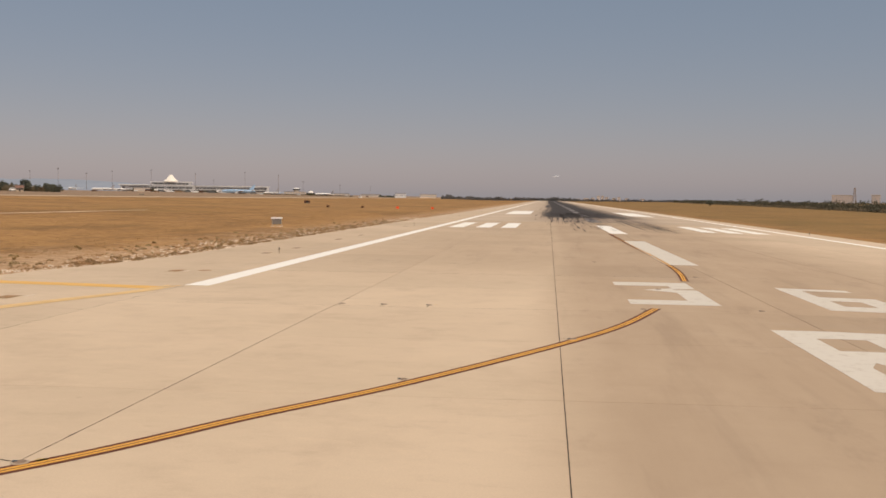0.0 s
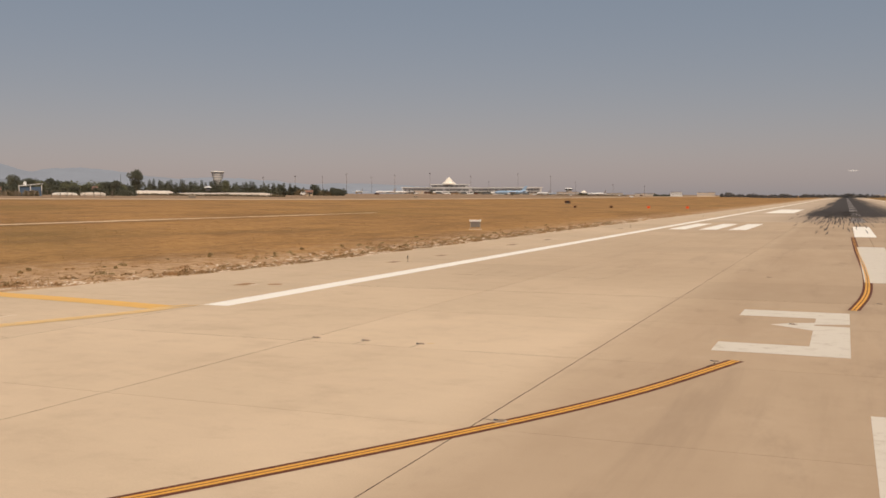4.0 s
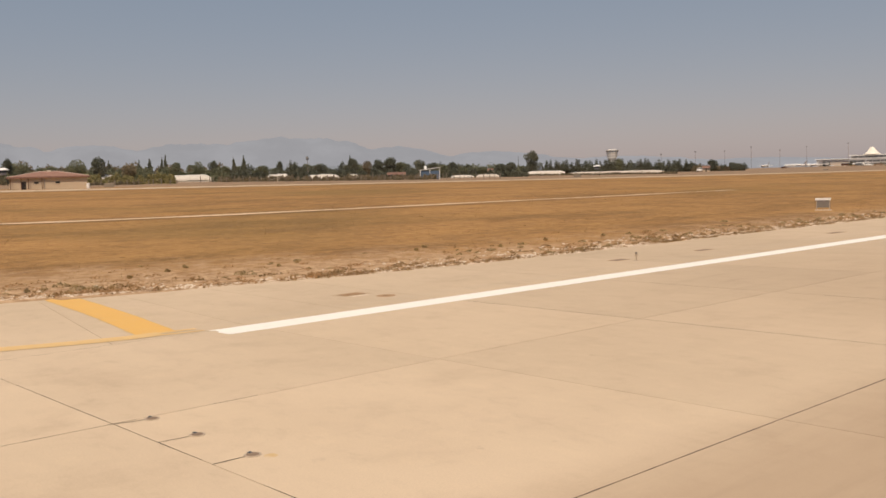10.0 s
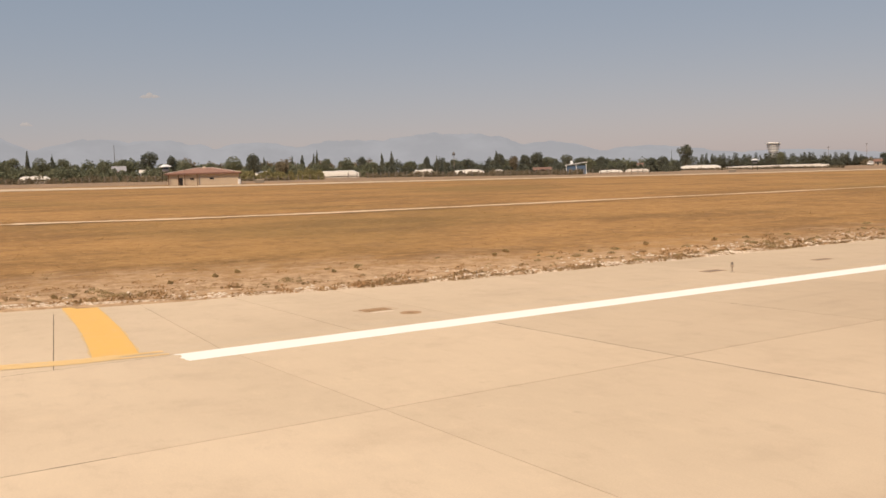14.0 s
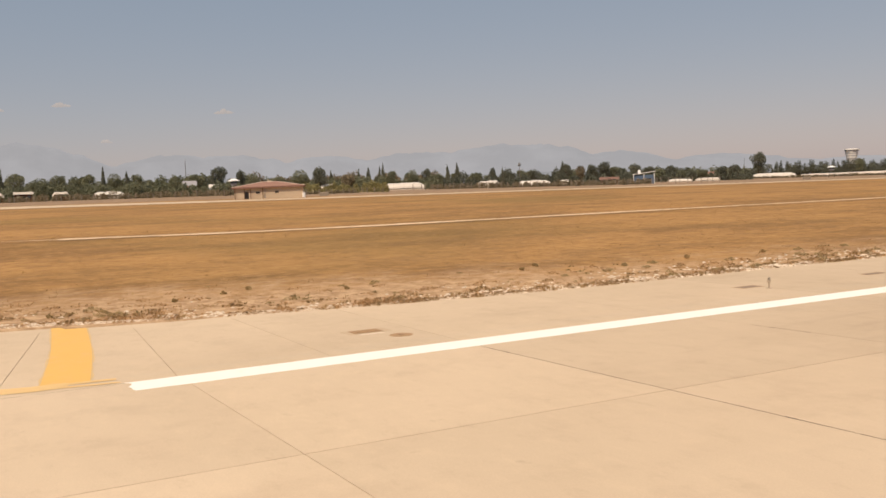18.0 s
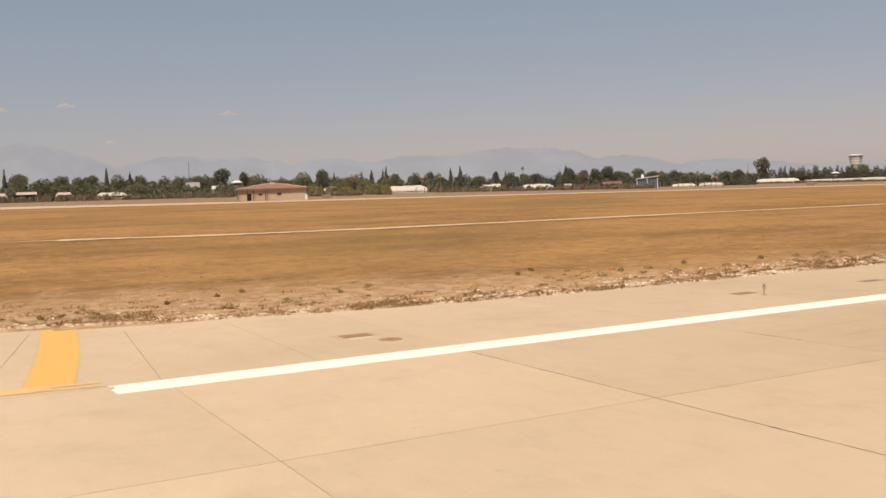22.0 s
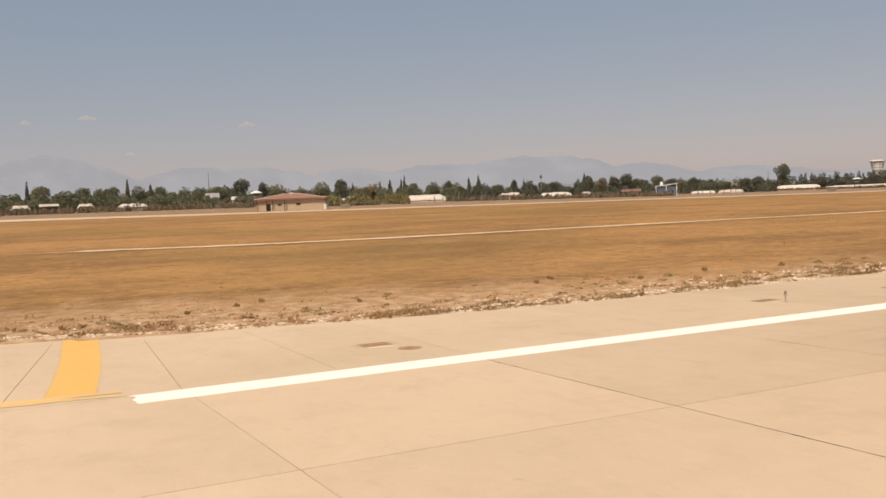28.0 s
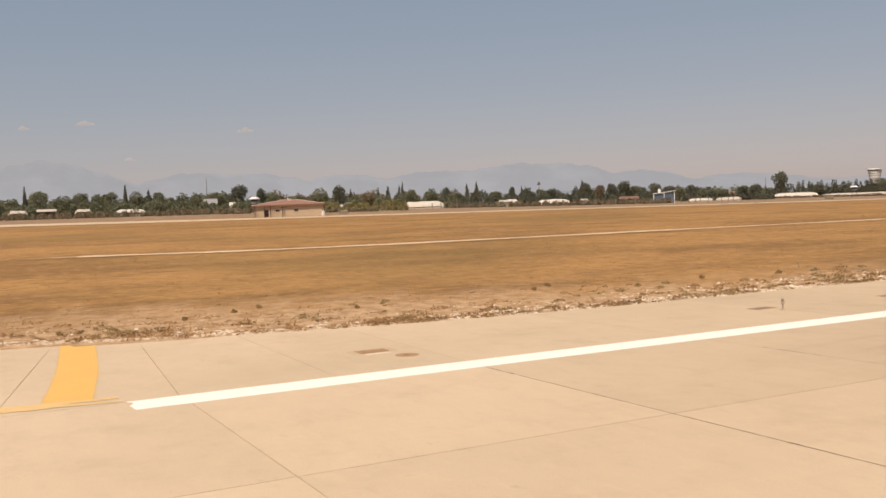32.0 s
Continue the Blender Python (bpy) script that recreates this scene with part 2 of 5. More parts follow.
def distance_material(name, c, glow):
    """Far hills and clouds; bright haze is put in as glow of their surface."""
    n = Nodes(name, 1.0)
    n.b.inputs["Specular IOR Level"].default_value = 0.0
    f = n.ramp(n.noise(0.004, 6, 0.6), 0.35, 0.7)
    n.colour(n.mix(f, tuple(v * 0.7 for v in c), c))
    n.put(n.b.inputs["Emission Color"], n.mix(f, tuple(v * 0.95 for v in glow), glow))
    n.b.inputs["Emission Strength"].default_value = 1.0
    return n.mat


CONCRETE = concrete_material()
RUBBERED = rubbered_material()
JOINT_DIRT = plain("joint_dirt", (0.075, 0.055, 0.042), 0.95, vary=0.4)
SEALANT = plain("joint_sealant", (0.022, 0.017, 0.014), 0.95, vary=0.3)
WHITE = paint_material("white_paint", (0.91, 0.875, 0.79), (0.64, 0.53, 0.41), 0.3)
OLD_WHITE = paint_material("worn_white_paint", (0.68, 0.625, 0.53), (0.43, 0.345, 0.26), 0.95)
DIRTY_WHITE = paint_material("rubber_stained_white", (0.20, 0.175, 0.155), (0.09, 0.078, 0.070), 0.9)
YELLOW = paint_material("yellow_paint", (0.76, 0.455, 0.125), (0.62, 0.46, 0.27), 0.45)
OVERSPRAY = paint_material("faded_overspray", (0.60, 0.42, 0.20), (0.64, 0.52, 0.38), 0.9)
FADED = paint_material("faded_yellow_paint", (0.72, 0.49, 0.215), (0.63, 0.50, 0.345), 0.9)
WORN_GOLD = plain("worn_yellow_seam", (0.22, 0.100, 0.032), 0.8, vary=0.3)
GOLD = paint_material("taxi_yellow_paint", (0.72, 0.37, 0.060), (0.55, 0.33, 0.10), 0.6)
EDGE_BROWN = plain("dark_line_border", (0.135, 0.048, 0.026), 0.8, vary=0.3)
BROWN = plain("dark_border_paint", (0.105, 0.048, 0.026), 0.8, vary=0.3)
STREAK = plain("rubber_streak", (0.072, 0.060, 0.052), 0.9, vary=0.3, scale=0.3)
RUBBER = plain("tyre_rubber", (0.040, 0.034, 0.031), 0.9, vary=0.3)
RUST = plain("rusty_plate", (0.26, 0.165, 0.085), 0.8, vary=0.35, scale=6)
PALE_RUST = plain("pale_rust", (0.38, 0.235, 0.12), 0.8, vary=0.35, scale=6)
PLATE = plain("worn_dark_plate", (0.23, 0.165, 0.115), 0.85, vary=0.3, scale=5)
PLATE_DIRT = plain("washed_dirt", (0.47, 0.355, 0.24), 0.9, vary=0.2, scale=4)
GROUND = ground_material()
STEEL = plain("dull_steel", (0.42, 0.335, 0.25), 0.7, 0.0, vary=0.2)
STONE = plain("pale_stone", (0.70, 0.585, 0.455), 0.9, vary=0.22, scale=4)
DRY = leaf_material("dry_weed", (0.42, 0.250, 0.115), (0.60, 0.395, 0.200))
TUFT = leaf_material("brown_tuft", (0.29, 0.185, 0.085), (0.44, 0.300, 0.150))
MAT = leaf_material("weed_mat", (0.33, 0.220, 0.112), (0.48, 0.335, 0.180))
SCRUB = leaf_material("olive_scrub", (0.31, 0.235, 0.115), (0.46, 0.35, 0.175))
WEED = leaf_material("olive_weed", (0.38, 0.27, 0.125), (0.54, 0.40, 0.20))
STRAW = leaf_material("straw", (0.27, 0.165, 0.062), (0.42, 0.265, 0.105))
LEAF = leaf_material("leaf_green", (0.160, 0.168, 0.106), (0.242, 0.248, 0.156))
LEAF_DARK = leaf_material("leaf_dark_green", (0.118, 0.126, 0.094), (0.190, 0.194, 0.140))
LEAF_PALE = leaf_material("leaf_pale_green", (0.22, 0.20, 0.090), (0.38, 0.335, 0.155))
LEAF_DUSTY = leaf_material("leaf_dusty_brown", (0.165, 0.135, 0.085), (0.30, 0.245, 0.155))
LEAF_EAST = leaf_material("leaf_dry_dark", (0.085, 0.080, 0.055), (0.150, 0.135, 0.085))
# leaf colour greyed and lifted: the haze before the far woods is painted in
LEAF_HAZE = leaf_material("leaf_far_hazed", (0.190, 0.185, 0.178), (0.245, 0.236, 0.226))
BARK = plain("bark", (0.11, 0.078, 0.052), 0.9, vary=0.3, scale=3)
PLASTER = plain("cream_plaster", (0.53, 0.43, 0.31), 0.85, vary=0.10)
CREAM = plain("pale_plaster", (0.62, 0.52, 0.41), 0.85, vary=0.10)
TOWER_WHITE = plain("white_tower_plaster", (0.74, 0.71, 0.66), 0.8, vary=0.06)
FAR_WHITE = plain("weathered_white_plaster", (0.54, 0.535, 0.53), 0.8, vary=0.06)
TILE_RED = plain("red_roof_tile", (0.255, 0.145, 0.108), 0.8, vary=0.25, scale=3)
PALE_TILE = plain("pale_roof_tile", (0.50, 0.40, 0.345), 0.8, vary=0.2, scale=3)
BROWN_ROOF = plain("brown_roof_tile", (0.20, 0.115, 0.085), 0.85, vary=0.25, scale=3)
SIGN_GREY = plain("dusty_sign_grey", (0.20, 0.18, 0.16), 0.7, vary=0.2)
ROOF_GREY = plain("grey_roof_sheet", (0.30, 0.29, 0.30), 0.5, vary=0.15)
SHEET = plain("white_plastic_sheet", (0.62, 0.57, 0.50), 0.45, vary=0.14, scale=0.6)
SHEET_DULL = plain("dusty_plastic_sheet", (0.52, 0.46, 0.39), 0.6, vary=0.2, scale=0.5)
BLUE = plain("blue_metal", (0.090, 0.135, 0.205), 0.6, vary=0.15)
WHITE_METAL = plain("white_metal", (0.78, 0.77, 0.75), 0.4, vary=0.06)
DARK = plain("dark_opening", (0.030, 0.027, 0.026), 0.7, vary=0.2)
SHADED_GLASS = plain("shaded_far_glass", (0.10, 0.10, 0.105), 0.4, vary=0.15)
PALE_GLASS = plain("pale_far_glass", (0.40, 0.40, 0.41), 0.3, vary=0.1)
GLASS = plain("dark_glass", (0.06, 0.075, 0.09), 0.15, vary=0.2)
MAST = plain("dark_mast_steel", (0.15, 0.145, 0.14), 0.6, vary=0.2)
POST_CON = plain("concrete_post", (0.25, 0.21, 0.165), 0.9, vary=0.2)
RED_PAINT = plain("orange_red_paint", (0.80, 0.095, 0.020), 0.5, vary=0.1)
SKYBLUE = plain("sky_blue_paint", (0.34, 0.49, 0.67), 0.4, vary=0.06)
MEMBRANE = plain("tent_membrane", (0.82, 0.77, 0.67), 0.6, vary=0.06)
# second colour: haze painted on as emission, for hills and cloud
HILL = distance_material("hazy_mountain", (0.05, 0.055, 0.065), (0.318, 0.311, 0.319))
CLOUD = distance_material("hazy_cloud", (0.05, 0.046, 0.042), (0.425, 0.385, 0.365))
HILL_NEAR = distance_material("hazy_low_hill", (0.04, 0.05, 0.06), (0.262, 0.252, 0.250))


# ================= mesh helpers =================
class Geo:
    """Collects faces of one mesh."""

    def __init__(self):
        self.v, self.f = [], []

    def quad(self, *p):
        k = len(self.v)
        self.v += [tuple(q) for q in p]
        self.f.append(tuple(range(k, k + len(p))))
        return self

    def box(self, x0, y0, z0, x1, y1, z1, c=0.0, bottom=True):
        """A box, with its upper edges cut back by c."""
        k = len(self.v)
        if c:
            self.v += [(x0, y0, z0), (x1, y0, z0), (x1, y1, z0), (x0, y1, z0),
                       (x0, y0, z1 - c), (x1, y0, z1 - c), (x1, y1, z1 - c), (x0, y1, z1 - c),
                       (x0 + c, y0 + c, z1), (x1 - c, y0 + c, z1), (x1 - c, y1 - c, z1), (x0 + c, y1 - c, z1)]
            for a in (0, 4):
                self.f += [tuple(k + i for i in (a + j, a + (j + 1) % 4, a + 4 + (j + 1) % 4, a + 4 + j)) for j in range(4)]
            self.f.append((k + 8, k + 9, k + 10, k + 11))
        else:
            self.v += [(x0, y0, z0), (x1, y0, z0), (x1, y1, z0), (x0, y1, z0), (x0, y0, z1), (x1, y0, z1), (x1, y1, z1), (x0, y1, z1)]
            self.f += [tuple(k + i for i in (j, (j + 1) % 4, 4 + (j + 1) % 4, 4 + j)) for j in range(4)]
            self.f.append((k + 4, k + 5, k + 6, k + 7))
        if bottom:
            self.f.append((k + 3, k + 2, k + 1, k))
        return self

    def tube(self, a, b, ra, rb, n=8, caps=True):
        a, b = Vector(a), Vector(b)
        d = (b - a).normalized()
        s = d.cross(Vector((0, 0, 1)) if abs(d.z) < 0.9 else Vector((1, 0, 0))).normalized()
        u = s.cross(d)
        k = len(self.v)
        for c, r in ((a, ra), (b, rb)):
            self.v += [tuple(c + r * (math.cos(i * math.tau / n) * s + math.sin(i * math.tau / n) * u)) for i in range(n)]
        self.f += [(k + i, k + n + i, k + n + (i + 1) % n, k + (i + 1) % n) for i in range(n)]
        if caps:
            self.f += [tuple(range(k, k + n)), tuple(reversed(range(k + n, k + 2 * n)))]
        return self

    def lathe(self, rings, n=16, at=(0, 0, 0), axis='z'):
        """Rings of (radius, height) about an axis."""
        k = len(self.v)
        for r, h in rings:
            for i in range(n):
                a = i * math.tau / n
                p = (r * math.cos(a), r * math.sin(a), h) if axis == 'z' else (h, r * math.cos(a), r * math.sin(a))
                self.v.append((p[0] + at[0], p[1] + at[1], p[2] + at[2]))
        for j in range(len(rings) - 1):
            self.f += [(k + j * n + i, k + j * n + (i + 1) % n, k + (j + 1) * n + (i + 1) % n, k + (j + 1) * n + i) for i in range(n)]
        self.f += [tuple(reversed(range(k, k + n))), tuple(range(k + (len(rings) - 1) * n, k + len(rings) * n))]
        return self

    def leaf(self, p, size, rng):
        """A small folded clump of leaves."""
        a = Vector((rng.uniform(-1, 1), rng.uniform(-1, 1), rng.uniform(-0.6, 1))).normalized()
        s = a.orthogonal().normalized()
        s.rotate(Matrix.Rotation(rng.uniform(0, 6.28), 3, a))
        u = a.cross(s)
        p, h = Vector(p), size * rng.uniform(0.6, 1.2)
        k = len(self.v)
        self.v += [tuple(p - h * s), tuple(p - 0.5 * h * u + 0.25 * h * a), tuple(p + h * s), tuple(p + 0.5 * h * u - 0.2 * h * a)]
        self.f += [(k, k + 1, k + 2), (k, k + 2, k + 3)]
        return self

    def mesh(self, name, material, smooth=False):
        me = bpy.data.meshes.new(name)
        me.from_pydata(self.v, [], self.f)
        me.materials.append(material)
        if smooth:
            me.polygons.foreach_set("use_smooth", [True] * len(me.polygons))
        me.update()
        return me


def part(name, geo, material=None, parent=None, label="", smooth=False):
    """One mesh object under a thing or a part."""
    me = geo if isinstance(geo, bpy.types.Mesh) else geo.mesh(name, material, smooth)
    ob = new(name, me)
    ob.parent = parent
    return tagged(ob, label)


def thing(name, label, category, place=(0, 0, 0), turn=0.0, group="", kind=""):
    ob = new(name)
    ob.empty_display_size = 0.2
    ob.location, ob.rotation_euler = place, (0, 0, radians(turn))
    return tagged(ob, label, category, group, kind)


def solid(name, geo, material, label, category, group="", kind="", smooth=False):
    return tagged(new(name, geo.mesh(name, material, smooth)), label, category, group, kind)


def rise(x, y):
    """Height of the land: level at the runway, rising gently to the west, falling a little east of the crown."""
    if x > 0:
        return crossfall(x)
    u = max(0.0, -x - 9.0)
    k = 0.0155 + 0.008 * math.exp(-(max(y, 0.0) / 364) ** 2)
    dip = min(1.0, max(0.0, (u - 80) / 200))
    low = 1.7 * math.exp(-((u - 95) / 55) ** 2) * min(1.0, max(0.0, (y - 120) / 130))
    return k * min(u, 740) + 0.004 * max(u - 740, 0) - low - 1.48 * dip * dip * (3 - 2 * dip)


def crossfall(x):
    """The runway falls away to the east of its centre line."""
    return -CROSSFALL * min(max(0.0, x - 22.5), 26.0)


CROSSFALL = 0.020


STAND = (20.2, -2.57)
OUT = 1.4          # scale of the belt of trees, huts and greenhouses beyond the taxiway


def out(bearing, dist):
    """OUT for the belt beyond the taxiway, one for all the rest."""
    return OUT if bearing > 25 and dist < 700 else 1.0


def far(bearing, dist, up=0.0):
    """A place by its bearing (degrees west of north) and distance from the stand on the runway, on the ground."""
    dist *= out(bearing, dist)
    x, y = STAND[0] - dist * math.sin(radians(bearing)), STAND[1] + dist * math.cos(radians(bearing))
    return (x, y, rise(x, y) + up)


def paved_edge(y):
    """Western edge of the pavement."""
    if y > 22:
        return -7.7
    if y > -3:
        return -7.7 - 4.6 * ((22 - y) / 25) ** 2.2
    return -12.3 - 1.2 * (-3 - y) - 0.10 * (-3 - y) ** 2


# ================= ground =================
def build_ground():
    xs = sorted({-4700, -4200, -3700, -3200, -2700, -2200, -1800, -1500, -1200, -1000, -850, -700, -609, -550, -480, -420, -370, -330, -300,
                 *range(-480, -280, 20), *range(-280, -40, 10), *range(-40, -18, 2), *[-18 + 0.5 * i for i in range(26)], -4, 0, 22, 23, 44, 47, 48, 49, 50, 52, 56, 60, 70,
                 90, 120, 160, 220, 300, 500, 800, 1200, 1800, 2600, 3600, 4700})
    ys = sorted({-600, -300, -150, -80, -50, *range(-40, 60, 2), *range(60, 140, 4), *range(140, 400, 12), 420, 460, 520, 600, 700, 800, 950, 1100,
                 1300, 1500, 1800, 2100, 2500, 2900, 3300, 3700, 4200, 4700})
    g = Geo()
    for y in ys:
        for x in xs:
            z = rise(x, y) - 0.015
            if paved_edge(y) + 0.8 < x < 48.3:
                z = crossfall(x) - 0.16
            elif -40 < x < -4 and y < 150:
                z += 0.03 * noise.noise((x * 0.6, y * 0.6, 0)) * min(1.0, abs(x - paved_edge(y)) / 2)
            g.v.append((x, y, z))
    n = len(xs)
    for j in range(len(ys) - 1):
        for i in range(n - 1):
            g.f.append((j * n + i, j * n + i + 1, (j + 1) * n + i + 1, (j + 1) * n + i))
    solid("ground", g, GROUND, "dry straw-coloured airfield grassland rising gently", "ground", kind="structure", smooth=True)


build_ground()


def ribbon(pts, width, z, lift=True):
    """A flat strip along a line of points."""
    g = Geo()
    rows = []
    for i, p in enumerate(pts):
        a, b = pts[max(i - 1, 0)], pts[min(i + 1, len(pts) - 1)]
        d = Vector((b[0] - a[0], b[1] - a[1], 0)).normalized()
        s = Vector((-d.y, d.x, 0))
        w = width(i / (len(pts) - 1)) if callable(width) else width
        rows.append([Vector((p[0], p[1], 0)) + s * w / 2, Vector((p[0], p[1], 0)) - s * w / 2])
    for (a, b), (c, d) in zip(rows, rows[1:]):
        g.quad(*[(q.x, q.y, z + (rise(q.x, q.y) if lift else 0)) for q in (b, d, c, a)])
    return g


def smooth_line(pts, n=12):
    """Points of a smooth curve through pts."""
    p = [Vector((*q, 0)) for q in pts]
    p = [2 * p[0] - p[1]] + p + [2 * p[-1] - p[-2]]
    out = []
    for a, b, c, d in zip(p, p[1:], p[2:], p[3:]):
        for i in range(n):
            t = i / n
            out.append(0.5 * ((2 * b) + (c - a) * t + (2 * a - 5 * b + 4 * c - d) * t * t + (3 * b - a - 3 * c + d) * t ** 3))
    return [(v.x, v.y) for v in out + [p[-2]]]


# parallel taxiway beyond the field and a dirt track
g = ribbon(smooth_line([(-296, -418), (-304, -82), (-289, 1), (-257, 71), (-241, 141), (-224, 211), (-214, 281), (-213, 393), (-220, 589), (-231, 841), (-245, 1261), (-256, 2521), (-262, 4341)], 14), 35, 0.08)
solid("taxiway", g, CONCRETE, "pale concrete taxiway crossing the dry field", "taxiway", kind="structure")
TRACK = plain("pale_track_soil", (0.59, 0.435, 0.285), 0.95, vary=0.3, scale=0.4)
rng = random.Random(3)
pts = smooth_line([(-68, -40), (-64.5, -6), (-62.4, 4.8), (-59.8, 13), (-58.2, 19), (-56.7, 30), (-56.1, 45), (-55.6, 64), (-54.6, 88), (-54.4, 104), (-54.2, 116)], 16)
g = ribbon([(x + rng.uniform(-0.15, 0.15), y) for x, y in pts], lambda t: 2.0 + 0.35 * math.sin(t * 40) - 1.6 * (t < 0.2) - 1.1 * max(0, t - 0.6) / 0.4, 0.035)
solid("dirt_track", g, TRACK, "narrow pale dirt track across the dry grass", "track", kind="structure")


# ================= runway =================
ROW0, ROW, LANE = 1.38, 6.92, 7.5
runway = thing("runway", "light tan concrete runway of jointed slabs", "runway", kind="structure")


SKEW = 0.029        # the cross joints do not run quite square to the runway


def skewed(x):
    return SKEW * (x - 10.0)


def sheet(xs, y0, y1, z, depth=0.1, skew=False):
    """A paved sheet that follows the crown, with edges; its near edge may run along the joints."""
    g = Geo()
    near = {x: y0 + (skewed(x) if skew else 0.0) for x in xs}
    for a, b in zip(xs, xs[1:]):
        za, zb = crossfall(a) + z, crossfall(b) + z
        g.quad((a, near[a], za), (b, near[b], zb), (b, y1, zb), (a, y1, za))
        for ya, yb in ((near[a], near[b]), (y1, y1)):
            g.quad((a, ya, za - depth), (b, yb, zb - depth), (b, yb, zb), (a, ya, za))
    for x in (xs[0], xs[-1]):
        g.quad((x, near[x], crossfall(x) + z - depth), (x, y1, crossfall(x) + z - depth), (x, y1, crossfall(x) + z), (x, near[x], crossfall(x) + z))
    return g


part("sealant", sheet((-0.1, 22.5, 45.1), -54.0, 113.2, -0.12), SEALANT, runway, "dark joint filler")
part("far_surface", sheet((0, 22.5, 45), ROW0 + 16 * ROW + 0.01, 3400, 0.0, 0.1, True), RUBBERED, runway, "concrete blackened by landing rubber")
part("east_shoulder", sheet((45.03, 48.6), -200, 3400, -0.004), CONCRETE, runway)
part("south_apron", sheet((-90, 22.5, 45), -200, -54.0, -0.004), CONCRETE, runway)


def build_shoulder():
    """Western shoulder, cut by cross joints (position at the runway, skew)."""
    cuts = [(-14.0, -0.5), (-8.2, -0.3), (-2.6, -0.164), (1.06, -0.063), (4.66, 0.0), (8.1, 0.0)] + [(8.1 + 6.83 * i, 0.0) for i in range(1, 16)]
    for (a, sa), (b, sb) in zip(cuts, cuts[1:]):
        g = Geo()
        gap = 0.008
        n, m = 6, 5
        grid = []
        for i in range(n + 1):
            row = []
            for j in range(m + 1):
                f = i / n
                x1 = -0.003
                x0 = paved_edge(a + (b - a) * f + 0.9 * (1 - f) * (sa < -0.1) + 0.9 * f * (sb < -0.1))
                x = x0 + (x1 - x0) * j / m
                row.append((x, (a + gap + sa * x) * (1 - f) + (b - gap + sb * x) * f, 0.0))
            grid.append(row)
        for i in range(n):
            for j in range(m):
                g.quad(grid[i][j], grid[i][j + 1], grid[i + 1][j + 1], grid[i + 1][j])
            p, r = grid[i][0], grid[i + 1][0]
            g.quad((p[0], p[1], -0.12), p, r, (r[0], r[1], -0.12))
        for row in (grid[0], grid[n]):
            for p, q in zip(row, row[1:]):
                g.quad((p[0], p[1], -0.1), (q[0], q[1], -0.1), q, p)
        part("shoulder_slab", g, CONCRETE, runway)
    g = Geo()
    ys = [8.1 + 15 * 6.83 + 60 * i for i in range(56)]
    for a, b in zip(ys, ys[1:]):
        g.quad((-7.7, a, 0), (-0.012, a, 0), (-0.012, b, 0), (-7.7, b, 0))
        g.quad((-7.7, a, -0.12), (-7.7, a, 0), (-7.7, b, 0), (-7.7, b, -0.12))
    part("far_shoulder", g, CONCRETE, runway)
    g = Geo()
    ys = [-54.0 + 2.34 * i for i in range(18)]
    for a, b in zip(ys, ys[1:]):
        g.quad((max(-90, paved_edge(a)), a, -0.002), (-0.012, a, -0.002), (-0.012, b, -0.002), (max(-90, paved_edge(b)), b, -0.002))
    edge = [(paved_edge(y), y, -0.001) for y in (-6.4, -8.0, -9.5, -11.0, -12.5, -14.25)]
    g.quad((-0.012, -14.25, -0.001), (-0.012, -14.005, -0.001), (-15.5, -6.26, -0.001), *edge)
    part("entry_surface", g, CONCRETE, runway)
    g = Geo()
    ys = [-14 + 2 * i for i in range(63)]
    for a, b in zip(ys, ys[1:]):
        g.quad((paved_edge(a) + 1.6, a, -0.03), (0, a, -0.03), (0, b, -0.03), (paved_edge(b) + 1.6, b, -0.03))
    part("shoulder_sealant", g, SEALANT, runway)
    g = Geo()
    ys = [-14 + 0.5 * i for i in range(100)]
    for a, b in zip(ys, ys[1:]):
        g.quad((paved_edge(a) - 0.04, a, -0.006), (paved_edge(a) + 1.7, a, -0.006), (paved_edge(b) + 1.7, b, -0.006), (paved_edge(b) - 0.04, b, -0.006))
    part("shoulder_rim", g, CONCRETE, runway)


build_shoulder()


# ---- markings ----
def cut_at_crown(poly, side):
    """The part of a polygon on one side of the runway's crown."""
    kept = []
    for (xa, ya), (xb, yb) in zip(poly, poly[1:] + poly[:1]):
        a, b = (xa - 22.5) * side, (xb - 22.5) * side
        if a >= 0:
            kept.append((xa, ya))
        if a * b < 0:
            kept.append((22.5, ya + (yb - ya) * a / (a - b)))
    return kept


def stripe(name, corners, material, label, category="marking", z=0.004, kind="structure", group=""):
    """A painted figure: one or more flat polygons."""
    g = Geo()
    for poly in corners:
        for side in (-1, 1):
            piece = cut_at_crown(poly, side)
            if len(piece) > 2:
                g.quad(*[(x, y, z + crossfall(x)) for x, y in piece])
    return solid(name, g, material, label, category, group, kind)


def rect(x0, y0, x1, y1):
    return [(x0, y0), (x1, y0), (x1, y1), (x0, y1)]


